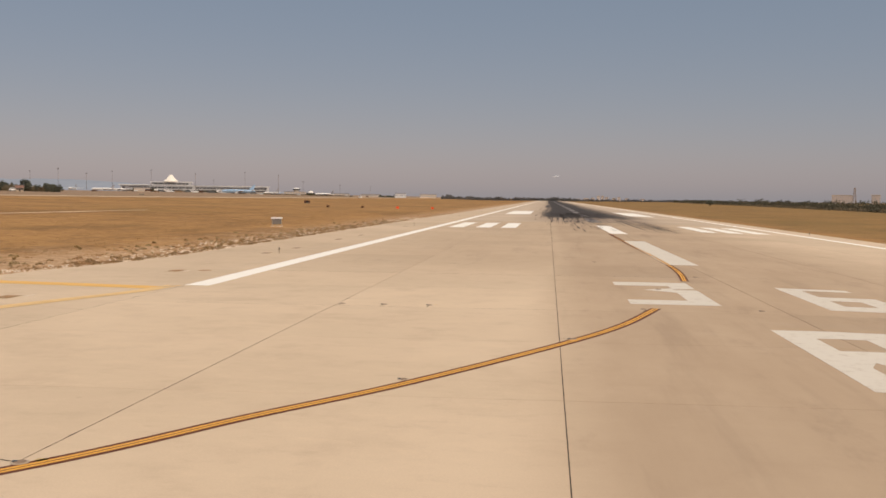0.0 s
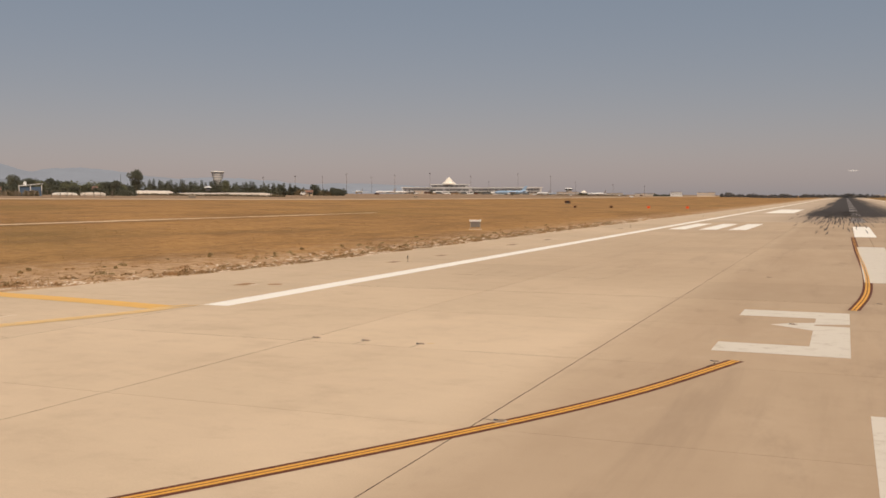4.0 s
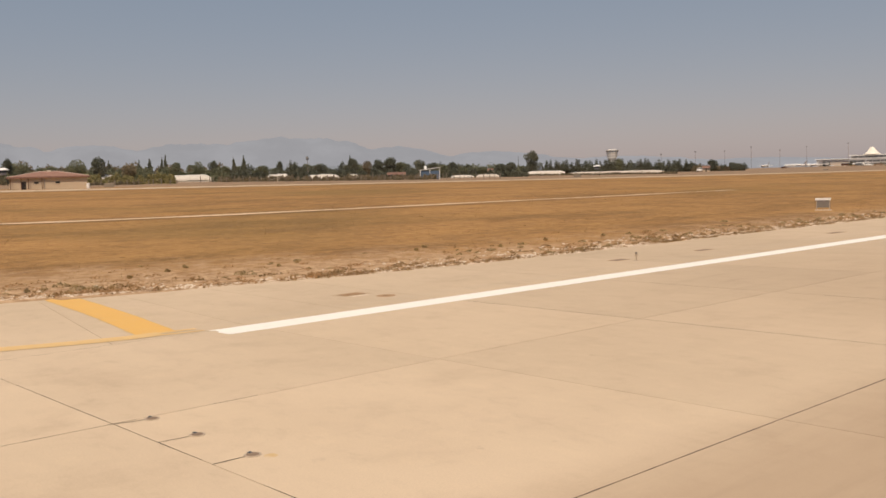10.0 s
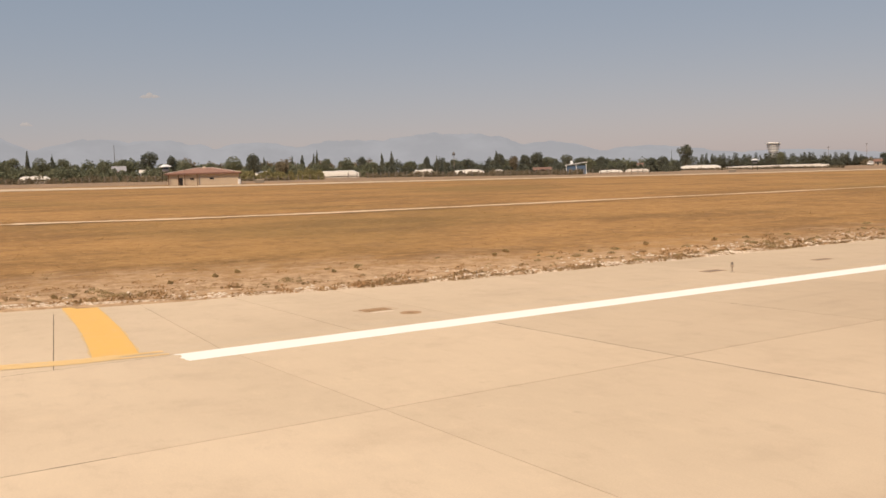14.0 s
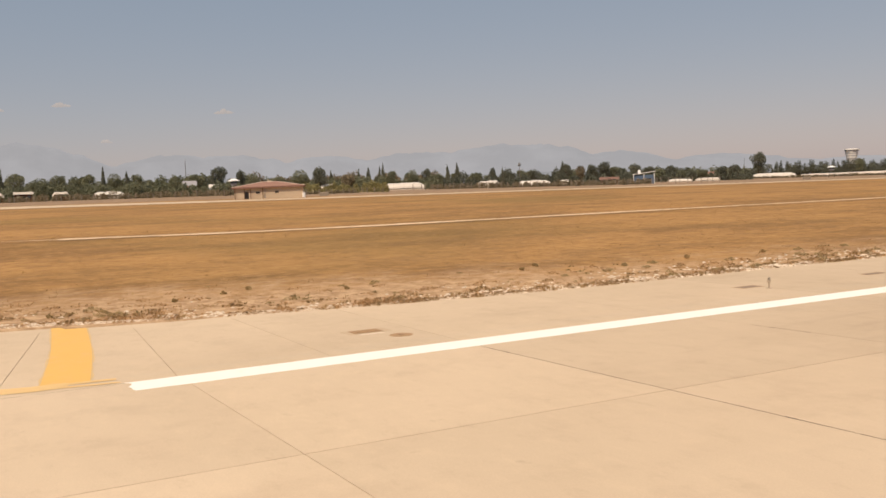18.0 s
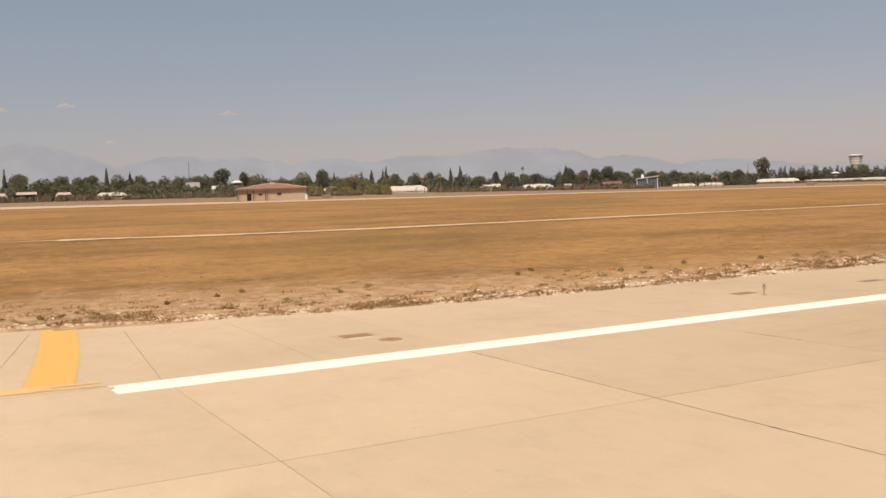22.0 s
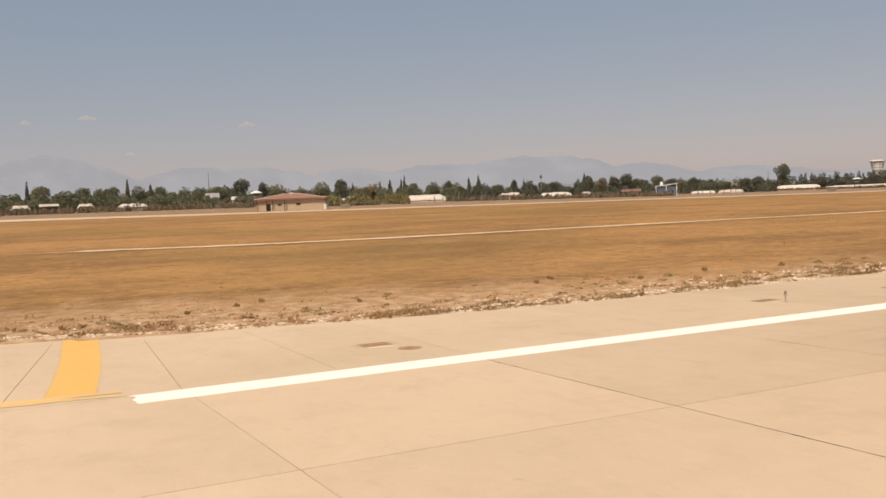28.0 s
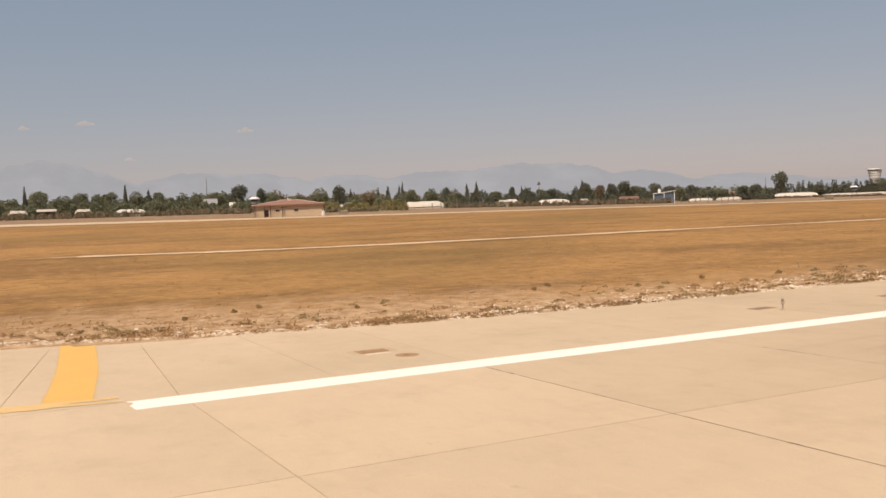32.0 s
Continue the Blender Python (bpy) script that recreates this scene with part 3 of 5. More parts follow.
def ragged_line(name, x0, x1, y0, y1, material, label, seed):
    """A long painted line with a slightly uneven start."""
    r = random.Random(seed)
    g = Geo()
    ys = [y0 + 0.6 * i for i in range(12)] + [y0 + 8 * 1.35 ** i for i in range(20) if y0 + 8 * 1.35 ** i < y1] + [y1]
    row = [[x0 + (x1 - x0) * i / 6 for i in range(7)]]
    first = [y0 + r.uniform(-0.10, 0.10) for _ in range(7)]
    prev = [(x, y, 0.004 + crossfall(x)) for x, y in zip(row[0], first)]
    for y in ys[1:]:
        cur = [(x + (r.uniform(-0.012, 0.012) if i in (0, 6) else 0), y, 0.004 + crossfall(x)) for i, x in enumerate(row[0])]
        for i in range(6):
            g.quad(prev[i], prev[i + 1], cur[i + 1], cur[i])
        prev = cur
    return solid(name, g, material, label, "marking", kind="structure")


ragged_line("edge_line", -0.02, 1.00, 0.0, 3380, WHITE, "fresh white runway edge line on concrete", 1)
ragged_line("edge_line", 44.0, 44.95, 0.0, 3380, WHITE, "fresh white runway edge line on concrete", 2)

for i in range(26):
    y = 17.2 + 47.3 * i
    stripe("centre_line_dash", [rect(21.35, y, 23.15, y + 30)], (OLD_WHITE, WHITE, DIRTY_WHITE)[min(i, 2)], "broad white centre line dash on the runway",
           group="centre line dashes", kind="")
for x in (3.1, 6.5, 9.7, 34.4, 37.5, 40.6):
    stripe("touchdown_bar", [rect(x - 0.95, 79.5, x + 0.95, 102.5)], WHITE, "white touchdown zone bar painted on concrete", group="touchdown bars", kind="")
for x in (7.4, 36.6):
    stripe("aiming_point", [rect(x - 3, 184, x + 3, 240)], WHITE, "large white aiming point block on the runway", group="aiming points", kind="")

stripe("runway_number", [
    rect(17.55, 4.05, 20.72, 5.65), rect(19.78, 2.95, 20.72, 4.05), [(18.6, 2.2), (19.78, 2.35), (19.78, 3.0), (19.2, 2.75)],
    [(19.78, 2.62), (20.3, 2.80), (20.72, 2.95), (19.78, 2.95)],
    [(18.6, 2.2), (19.2, 1.75), (19.78, 1.3), (19.78, 2.35)], rect(19.78, -1.62, 20.72, 2.35), rect(17.6, -3.08, 20.72, -1.62)],
    OLD_WHITE, "worn white painted numeral 3 on the runway")
stripe("runway_number", [
    rect(24.3, -3.4, 25.2, 4.6), rect(25.2, 3.75, 27.2, 4.6), rect(25.2, -0.1, 27.3, 1.25), rect(25.2, -3.4, 27.3, -1.95), rect(26.35, -1.95, 27.3, -0.1)],
    OLD_WHITE, "worn white painted numeral 6 on the runway")
stripe("runway_letter", [
    rect(21.0, -17.5, 21.85, -9.0), rect(21.85, -10.45, 24.1, -9.0), rect(23.15, -12.5, 24.1, -10.45), rect(21.85, -14.1, 24.1, -12.5),
    [(22.15, -14.1), (23.15, -14.1), (24.3, -17.5), (23.2, -17.5)], [(21.85, -14.8), (21.85, -14.1), (22.15, -14.1)]],
    OLD_WHITE, "worn white painted letter R on the runway")


def taxi_line(name, pts, label, fade=lambda t: 1.0):
    """Twin yellow lead line with a dark border; fade narrows the yellow along it."""
    line = smooth_line(pts, 10)
    root = thing(name, label, "marking", kind="structure")
    part("dark_border", ribbon(line, 0.38, 0.003, False), EDGE_BROWN, root)

    def shifted(o):
        out = []
        for i, p in enumerate(line):
            a, b = line[max(i - 1, 0)], line[min(i + 1, len(line) - 1)]
            d = Vector((b[0] - a[0], b[1] - a[1])).normalized()
            out.append((p[0] - d.y * o, p[1] + d.x * o))
        return out
    for o in (-0.056, 0.056):
        part("yellow_stripe", ribbon(shifted(o), lambda t: 0.076 * fade(t), 0.006, False), GOLD, root)
    part("middle_gap", ribbon(line, 0.032, 0.0065, False), WORN_GOLD, root)


taxi_line("taxi_lead_line", [(-14, -44), (-4, -36), (3, -29.6), (7.5, -24.75), (9.8, -21.25), (11.9, -18.15), (15.0, -12.7), (16.85, -8.8), (18.33, -4.35)],
          "curved twin yellow taxi line with dark edges")
taxi_line("taxi_lead_line", [(20.85, 6.6), (21.25, 11), (21.45, 16), (21.5, 25), (21.3, 43), (21.2, 64)], "curved twin yellow taxi line fading to brown",
          lambda t: max(0.22, 1.0 - 1.1 * max(0.0, t - 0.3)))

root = thing("taxiway_edge_marking", "yellow painted taxiway edge bands on concrete", "marking", kind="structure")
part("overspray", ribbon(smooth_line([(-11.6, 0.02), (-10.7, -0.06), (-6.0, -0.47), (-2.7, -0.87), (-0.75, -1.14)], 24), lambda t: 1.09 + 0.035 * math.sin(t * 23) + 0.02 * math.sin(t * 51), 0.003, False), OVERSPRAY, root)
part("broad_band", ribbon(smooth_line([(-11.8, 0.02), (-10.7, -0.06), (-6.0, -0.47), (-2.7, -0.87), (-0.62, -1.16)], 8), lambda t: 1.0, 0.005, False), YELLOW, root)
part("thin_line", ribbon(smooth_line([(-0.60, -1.1), (-0.66, -2.1), (-1.25, -4.0), (-2.1, -6.2), (-3.2, -9.4)], 8), lambda t: 0.62 + 0.1 * t, 0.009, False), FADED, root)
part("thin_line", ribbon(smooth_line([(-0.60, -0.12), (-0.66, -0.7), (-0.72, -1.2)], 8), 0.22, 0.0095, False), FADED, root)
part("thin_line", ribbon(smooth_line([(-0.16, -0.10), (-0.27, -0.7), (-0.42, -1.4)], 8), lambda t: 0.14 + 0.10 * t, 0.0075, False), FADED, root)


# ---- joints that have opened and filled with dirt ----
def open_joint(pts, width, gaps, seed):
    width *= 0.55
    r = random.Random(seed)
    root = thing("open_joint", "dirt-filled open joint between concrete slabs", "joint", kind="structure")
    (xa, ya), (xb, yb) = pts
    n = int(math.hypot(xb - xa, yb - ya) / 0.22)
    g = Geo()
    for i in range(n):
        if noise.noise((i * 0.11, seed, 0)) < gaps:
            continue
        p = [Vector((xa + (xb - xa) * (i + k) / n, ya + (yb - ya) * (i + k) / n, 0.002)) for k in (0, 1.05)]
        d = (p[1] - p[0]).normalized()
        s_ = Vector((-d.y, d.x, 0)) * width * r.uniform(0.6, 1.4) * (1.6 if r.random() < 0.05 else 1) / 2
        g.quad(p[0] - s_, p[1] - s_, p[1] + s_, p[0] + s_)
    part("dirt_filling", g, JOINT_DIRT, root)


open_joint(((0.1, 8.30 + skewed(0.1)), (22, 8.30 + skewed(22))), 0.036, -0.6, 1)
open_joint(((0.8, 15.22 + skewed(0.8)), (13, 15.22 + skewed(13))), 0.035, 0.05, 2)
open_joint(((15, -45), (15, 40)), 0.028, -0.6, 4)
open_joint(((7.5, -30), (7.5, -3)), 0.024, -0.3, 5)
open_joint(((2, -5.54 + skewed(2)), (15, -5.54 + skewed(15))), 0.020, -0.2, 6)
open_joint(((-0.05, 18), (-0.05, 40)), 0.022, 0.0, 7)


# ---- tyre streaks in front of the black zone ----
def build_streaks():
    r = random.Random(11)
    g = Geo()
    for k in range(820):
        x = r.uniform(14.6, 29.0) if k % 2 else 20.8 + r.gauss(0, 1) * 3.4
        y0 = 84 + 115 * r.random() ** 0.52 + abs(x - 20.0) * 1.6
        w, ln = r.uniform(0.05, 0.17), r.uniform(6, 26)
        if k < 34:
            x, y0, w, ln = r.uniform(26.5, 31), r.uniform(70, 112), r.uniform(0.06, 0.15), r.uniform(12, 40)
        elif k < 70:
            x, y0, w, ln = r.uniform(17.5, 23.0), r.uniform(66, 112), r.uniform(0.05, 0.12), r.uniform(5, 14)
        drift, n = r.uniform(-0.004, 0.004), 4
        for i in range(n):
            a, b = i / n, (i + 1) / n
            wa, wb = (w * (0.35 + 0.65 * math.sin(math.pi * min(1, 0.08 + t))) for t in (a, b))
            ya, yb, xa, xb = y0 + ln * a, y0 + ln * b, x + drift * ln * a, x + drift * ln * b
            g.quad(*[(px, py, 0.012 + crossfall(px)) for px, py in ((xa - wa / 2, ya), (xa + wa / 2, ya), (xb + wb / 2, yb), (xb - wb / 2, yb))])
    solid("tyre_marks", g, STREAK, "black rubber tyre streaks on the runway", "tyre marks", kind="stuff")


build_streaks()


# ---- inset lights ----
def inset_light(x, y, cable=(), halo=False):
    root = thing("inset_light", "flush round metal runway light with cut cable slot", "runway light", (x, y, 0), group="inset runway lights")
    part("rim", Geo().lathe([(0.125, 0.0), (0.125, 0.006), (0.095, 0.009)], 20), STEEL, root)
    part("lens_housing", Geo().lathe([(0.09, 0.009), (0.08, 0.018), (0.03, 0.022)], 14), PLATE, root)
    part("lens", Geo().box(-0.11, -0.025, 0.014, -0.04, 0.025, 0.024), GLASS, root)
    if cable:
        part("cable_slot", ribbon([(0, 0)] + list(cable), 0.022, 0.0042, False), SEALANT, root)
    if halo:
        part("overspray", Geo().lathe([(0.10, 0.0015), (0.09, 0.003)], 9, (0.22, 0.16, 0)), OVERSPRAY, root)


inset_light(7.66, -5.03, [(-0.05, -0.3), (-0.16, -0.68)])
inset_light(9.12, -4.97, [(-0.01, -0.3), (-0.04, -0.60)])
inset_light(10.67, -4.92, [(0.0, -0.3), (-0.01, -0.60)], True)
inset_light(17.9, -4.65, [(0.02, -0.3), (-0.10, -0.72)])
inset_light(15.32, -11.75, [(-0.2, 0.02), (-0.34, 0.06)], True)
inset_light(11.80, -17.75, [(0.1, -0.3)])
inset_light(19.2, 2.45)
inset_light(21.7, 8.9)
inset_light(21.8, -4.4)
inset_light(7.55, -24.3, [(-0.4, 0.1)], True)
inset_light(17.4, 18.5)

# covers and patches on the shoulder
def drain(x, y, patch):
    root = thing("drain_grate", "rusty rectangular drain cover set in the shoulder", "drain cover", (x, y, 0.0), 0, group="drains")
    part("frame", Geo().box(-0.28, -0.42, 0.0, 0.28, 0.42, 0.008), RUST, root)
    for i in range(6):
        part("bar", Geo().box(-0.23, -0.39 + 0.135 * i, 0.008, 0.23, -0.32 + 0.135 * i, 0.014), PALE_RUST, root)
    part("dirt_rim", Geo().box(-0.34, -0.62, 0.0, 0.30, 0.66, 0.003), PLATE_DIRT, root, "dirt washed round the cover")
    side = thing("concrete_patch", "pale fresh concrete patch beside a drain", "patch", (x + 0.52, y + patch, 0), group="drain patches")
    part("patch", Geo().box(-0.08, -0.34, 0.0, 0.08, 0.34, 0.010), STONE, side)


drain(-3.22, 6.85, -0.05)
drain(-4.35, -5.45, 0.55)
root = thing("round_cover", "rusty round pit cover in the concrete shoulder", "pit cover", (-1.98, 7.35, 0))
part("cover", Geo().lathe([(0.32, 0.0), (0.32, 0.004), (0.29, 0.006)], 22), PALE_RUST, root)
part("hub", Geo().lathe([(0.10, 0.006), (0.09, 0.010)], 12), RUST, root)


def plate(x, y, w, d):
    r = thing("steel_plate", "dark worn plate let into the shoulder", "plate", (x, y, 0), group="shoulder plates")
    part("plate", Geo().box(-w / 2, -d / 2, 0.0, w / 2, d / 2, 0.006, 0.002), PLATE, r)
    part("rim", Geo().box(-w / 2 - 0.05, -d / 2 - 0.05, 0.0, w / 2 + 0.05, d / 2 + 0.05, 0.003), PALE_RUST, r)


plate(-3.35, 21.5, 0.45, 0.9)
plate(-3.1, 27.8, 0.35, 1.0)
plate(-3.3, 42, 0.4, 1.6)
plate(-3.2, 51, 0.4, 1.4)
plate(-3.4, 80, 0.5, 1.4)


# ---- elevated edge lights ----
def edge_light(x, y):
    root = thing("edge_light", "small elevated runway edge light on a thin stem", "runway light", (x, y, crossfall(x)), group="runway edge lights")
    part("base_plate", Geo().lathe([(0.11, 0), (0.11, 0.015), (0.05, 0.025)], 12), STEEL, root)
    part("stem", Geo().tube((0, 0, 0.03), (0, 0, 0.22), 0.028, 0.028, 8), STEEL, root)
    part("collar", Geo().lathe([(0.04, 0.2), (0.065, 0.22), (0.065, 0.27), (0.05, 0.28)], 12), STEEL, root)
    part("lens", Geo().lathe([(0.045, 0.28), (0.05, 0.33), (0.035, 0.37), (0.01, 0.39)], 12), POST_CON, root)


for i in range(9):
    edge_light(-2.5, 21.6 + 60 * i)
    edge_light(46.6, 21.6 + 60 * i)


# ---- verge: stones, weeds, straw ----
def build_verge():
    r = random.Random(5)
    stones, weeds, straw = Geo(), Geo(), Geo()
    for _ in range(14000):
        y = -8 + 140 * r.random() ** 1.35
        off = r.uniform(0.12, 1.3) + abs(r.gauss(0, 0.25)) + (0.0 if r.random() < 0.85 else r.uniform(0, 3))
        if y < 12 and r.random() < 0.78:
            continue
        x = paved_edge(y) - off + 0.25
        if noise.noise((y * 0.35, off, 7)) < -0.12 and off > 0.2:
            continue
        s = r.uniform(0.025, 0.07) * (1.2 if off < 0.7 else 0.85)
        z = rise(x, y) - 0.01
        k = len(stones.v)
        q = [(x + s * r.uniform(0.6, 1.5) * a, y + s * r.uniform(0.7, 1.8) * b, z) for a, b in ((-1, -1), (1, -1), (1, 1), (-1, 1))]
        t = [(x + s * 0.6 * a + r.uniform(-.3, .3) * s, y + s * 0.7 * b, z + s * r.uniform(0.4, 0.9)) for a, b in ((-1, -1), (1, -1), (1, 1), (-1, 1))]
        stones.v += q + t
        stones.f += [(k, k + 1, k + 5, k + 4), (k + 1, k + 2, k + 6, k + 5), (k + 2, k + 3, k + 7, k + 6), (k + 3, k, k + 4, k + 7), (k + 4, k + 5, k + 6, k + 7)]
    solid("verge_stones", stones, STONE, "pale broken stones along the pavement edge", "stones", kind="stuff")

    def tuft(g, x, y, h, w, n):
        z = rise(x, y) - 0.02
        for _ in range(n):
            a, l = r.uniform(0, 6.28), h * r.uniform(0.4, 1.0)
            px, py = x + r.gauss(0, w * 0.35), y + r.gauss(0, w * 0.45)
            dx, dy = math.cos(a) * w * r.uniform(0.1, 0.5), math.sin(a) * w * r.uniform(0.1, 0.5)
            b = 0.012 + 0.03 * h
            g.quad((px - b * math.sin(a), py + b * math.cos(a), z), (px + b * math.sin(a), py - b * math.cos(a), z), (px + dx, py + dy, z + l))

    for _ in range(4200):
        y = -8 + 190 * r.random() ** 1.4
        off = abs(r.gauss(0, 2.8)) if r.random() < 0.5 else abs(r.gauss(0.35, 0.3))
        x = paved_edge(y) - off + 0.02
        if noise.noise((x * 0.5, y * 0.3, 5)) < r.uniform(-0.5, 0.2):
            continue
        big = r.random() ** 2.5
        w, h = 0.09 + 0.22 * big, 0.05 + 0.12 * big
        for _ in range(9 + int(24 * big)):
            a, d = r.uniform(0, 6.28), w * r.random() ** 0.6
            px, py = x + math.cos(a) * d * 0.8, y + math.sin(a) * d * 1.3
            weeds.leaf((px, py, rise(px, py) - 0.01 + h * r.random() * (1.1 - d / w)), 0.03 + 0.022 * big, r)
    solid("verge_weeds", weeds, DRY, "low brown weeds and thistles on the verge", "weeds", kind="stuff")
    edge = Geo()
    for k in range(700):
        if k < 200:
            y = -9 + 95 * r.random() ** 0.9
            x, big = paved_edge(y) - r.uniform(-0.05, 0.35), r.random() ** 1.5
            if y < 12 and k % 2:
                continue
        else:
            y = -6 + 110 * r.random() ** 0.85
            x, big = paved_edge(y) - 0.5 - abs(r.gauss(0, 1.0 + 0.6 * (k % 3))), r.random() ** 2
        w, h = 0.10 + 0.20 * big, 0.06 + 0.12 * big
        for _ in range(12 + int(22 * big)):
            a, d = r.uniform(0, 6.28), w * r.random() ** 0.6
            px, py = x + math.cos(a) * d * 0.7, y + math.sin(a) * d * 1.6
            edge.leaf((px, py, rise(px, py) + h * r.random() * (1.1 - d / w)), 0.04 + 0.03 * big, r)
    solid("verge_tufts", edge, TUFT, "dark brown dry tufts along the pavement edge", "weeds", kind="stuff")
    mats, bushes = Geo(), Geo()
    for k in range(420):
        y = -7 + 120 * r.random() ** 1.1
        if noise.noise((y * 0.22, 3, 1)) < (0.12 if y < 12 else -0.25):
            continue
        x, ln, wd, h = paved_edge(y) - abs(r.gauss(0.12, 0.28)), r.uniform(0.16, 0.62), r.uniform(0.12, 0.26), r.uniform(0.05, 0.13)
        for _ in range(30 + int(90 * ln)):
            a, d = r.uniform(0, 6.28), r.random() ** 0.55
            px, py = x + math.cos(a) * d * wd, y + math.sin(a) * d * ln
            mats.leaf((px, py, rise(px, py) + h * r.random() * (1.15 - d)), 0.042, r)
    solid("verge_mats", mats, MAT, "flat brown weed mats creeping over the pavement edge", "weeds", kind="stuff")
    for k in range(190):
        y = -7 + 120 * r.random() ** 1.1
        x = paved_edge(y) - 0.8 - abs(r.gauss(0, 2.6))
        big = r.random() ** 2
        w, h = 0.07 + 0.20 * big, 0.05 + 0.13 * big
        for _ in range(20 + int(80 * big)):
            a, d = r.uniform(0, 6.28), w * r.random() ** 0.6
            px, py = x + math.cos(a) * d, y + math.sin(a) * d * 1.3
            bushes.leaf((px, py, rise(px, py) + h * r.random() * (1.15 - 0.8 * d / w)), 0.028 + 0.018 * big, r)
    solid("verge_bushes", bushes, SCRUB, "small olive bushes scattered on the stony verge", "weeds", kind="stuff")
    for _ in range(9000):
        y = -25 + 200 * r.random() ** 1.2
        x = paved_edge(y) - 2.5 - 60 * r.random() ** 1.7
        if noise.noise((x * 0.12, y * 0.03, 2)) + 0.02 * (-x - 20) < r.uniform(-0.35, 0.25):
            continue
        tuft(straw, x, y, r.uniform(0.05, 0.11), 0.5, 9)
    solid("dry_grass", straw, STRAW, "straw-coloured dry grass tufts in the field", "grass", kind="stuff")


build_verge()


def gravel_material():
    n = Nodes("pale_gravel", 0.95)
    f = n.noise(8.0, 6, 0.85)
    col = n.mix(n.ramp(f, 0.45, 0.56), (0.37, 0.25, 0.150), (0.68, 0.56, 0.43))
    big = n.noise(0.7, 4, 0.6)
    n.colour(n.mix(n.math('MULTIPLY', n.ramp(big, 0.52, 0.66), 0.6), col, (0.36, 0.235, 0.135)))
    n.bump(f, 0.8, 0.05)
    return n.mat


def build_gravel():
    """Ragged strip of pale gravel along the pavement."""
    g = Geo()
    r = random.Random(9)
    prev = None
    for i in range(420):
        y = -6 + 0.45 * i
        x = paved_edge(y)
        w = 0.22 + 0.65 * max(0.0, noise.noise((y * 0.45, 1, 0)) + 0.35) + 0.9 * min(1, max(0, (y - 4) / 16)) + r.uniform(-0.12, 0.12)
        row = [(x - w * t + 0.05, y, rise(x - w * t, y) + (0.03 - 0.03 * t * t if t else -0.02)) for t in (0, 0.12, 0.5, 1)]
        if prev:
            for k in range(3):
                g.quad(prev[k + 1], prev[k], row[k], row[k + 1])
        prev = row
    solid("gravel_strip", g, gravel_material(), "ragged pale gravel strip beside the pavement", "gravel", kind="structure")


build_gravel()

# a few larger weed clumps that stand out
for x, y, s in ((-14.6, 4.0, 0.5), (-15.6, 6.1, 0.5), (-16.4, 7.3, 0.6), (-13.9, 10.6, 0.4), (-14.6, 12.0, 0.4), (-14.9, 19.5, 0.5), (-15.8, 20.8, 0.7),
                (-13.2, 24.0, 0.45), (-14.0, 28.5, 0.6), (-13.4, 33.0, 0.6), (-12.0, 2.2, 0.45), (-13.3, -0.4, 0.5)):
    r, s = random.Random(int(x * 100 + y * 7)), s * 0.42
    crown, stems = Geo(), Geo()
    for _ in range(70):
        a, d = r.uniform(0, 6.28), r.random() ** 0.6 * s * 0.55
        crown.leaf((math.cos(a) * d, math.sin(a) * d, s * 0.55 * r.random() * (1.2 - d / s)), 0.06, r)
    for _ in range(8):
        a = r.uniform(0, 6.28)
        stems.tube((0, 0, -0.02), (math.cos(a) * s * 0.4, math.sin(a) * s * 0.4, s * 0.45), 0.012, 0.004, 4)
    root = thing("weed_clump", "dusty olive weed clump on the stony verge", "weed", (x, y, rise(x, y)), group="weed clumps")
    part("leaves", crown, WEED, root)
    part("stems", stems, DRY, root)


# ================= airfield things =================
def sign_box(x, y):
    """Back of a squat taxiway sign on legs."""
    z = rise(x, y)
    root = thing("airfield_sign", "grey squat airfield sign box with a white top", "sign", (x, y, z), 22)
    root.scale = (0.86, 0.86, 0.86)
    part("panel", Geo().box(-0.66, -0.14, 0.28, 0.66, 0.14, 1.02, 0.01), SIGN_GREY, root, "grey sheet metal back")
    part("top_cap", Geo().box(-0.74, -0.20, 1.02, 0.74, 0.20, 1.24, 0.02), WHITE_METAL, root, "white top edge")
    for sx in (-0.6, 0, 0.6):
        part("leg", Geo().box(sx - 0.035, -0.035, -0.1, sx + 0.035, 0.035, 0.28), STEEL, root)
    for sx in (-0.64, 0.58):
        part("side_post", Geo().box(sx, -0.16, 0.05, sx + 0.06, 0.16, 1.02), STEEL, root)
    part("foot_slab", Geo().box(-0.8, -0.3, -0.1, 0.8, 0.3, 0.05, 0.02), STONE, root)


sign_box(-16.45, 67.4)


def marker(x, y, material, label):
    root = thing("field_marker", label, "marker", (x, y, rise(x, y)), 20, group="field markers")
    root.scale = (0.7, 0.7, 0.75)
    part("board", Geo().box(-0.55, -0.06, 0.35, 0.55, 0.06, 1.15, 0.02), material, root)
    for sx in (-0.4, 0.4):
        part("leg", Geo().tube((sx, 0, -0.05), (sx, 0, 0.36), 0.035, 0.035, 6), STEEL, root)


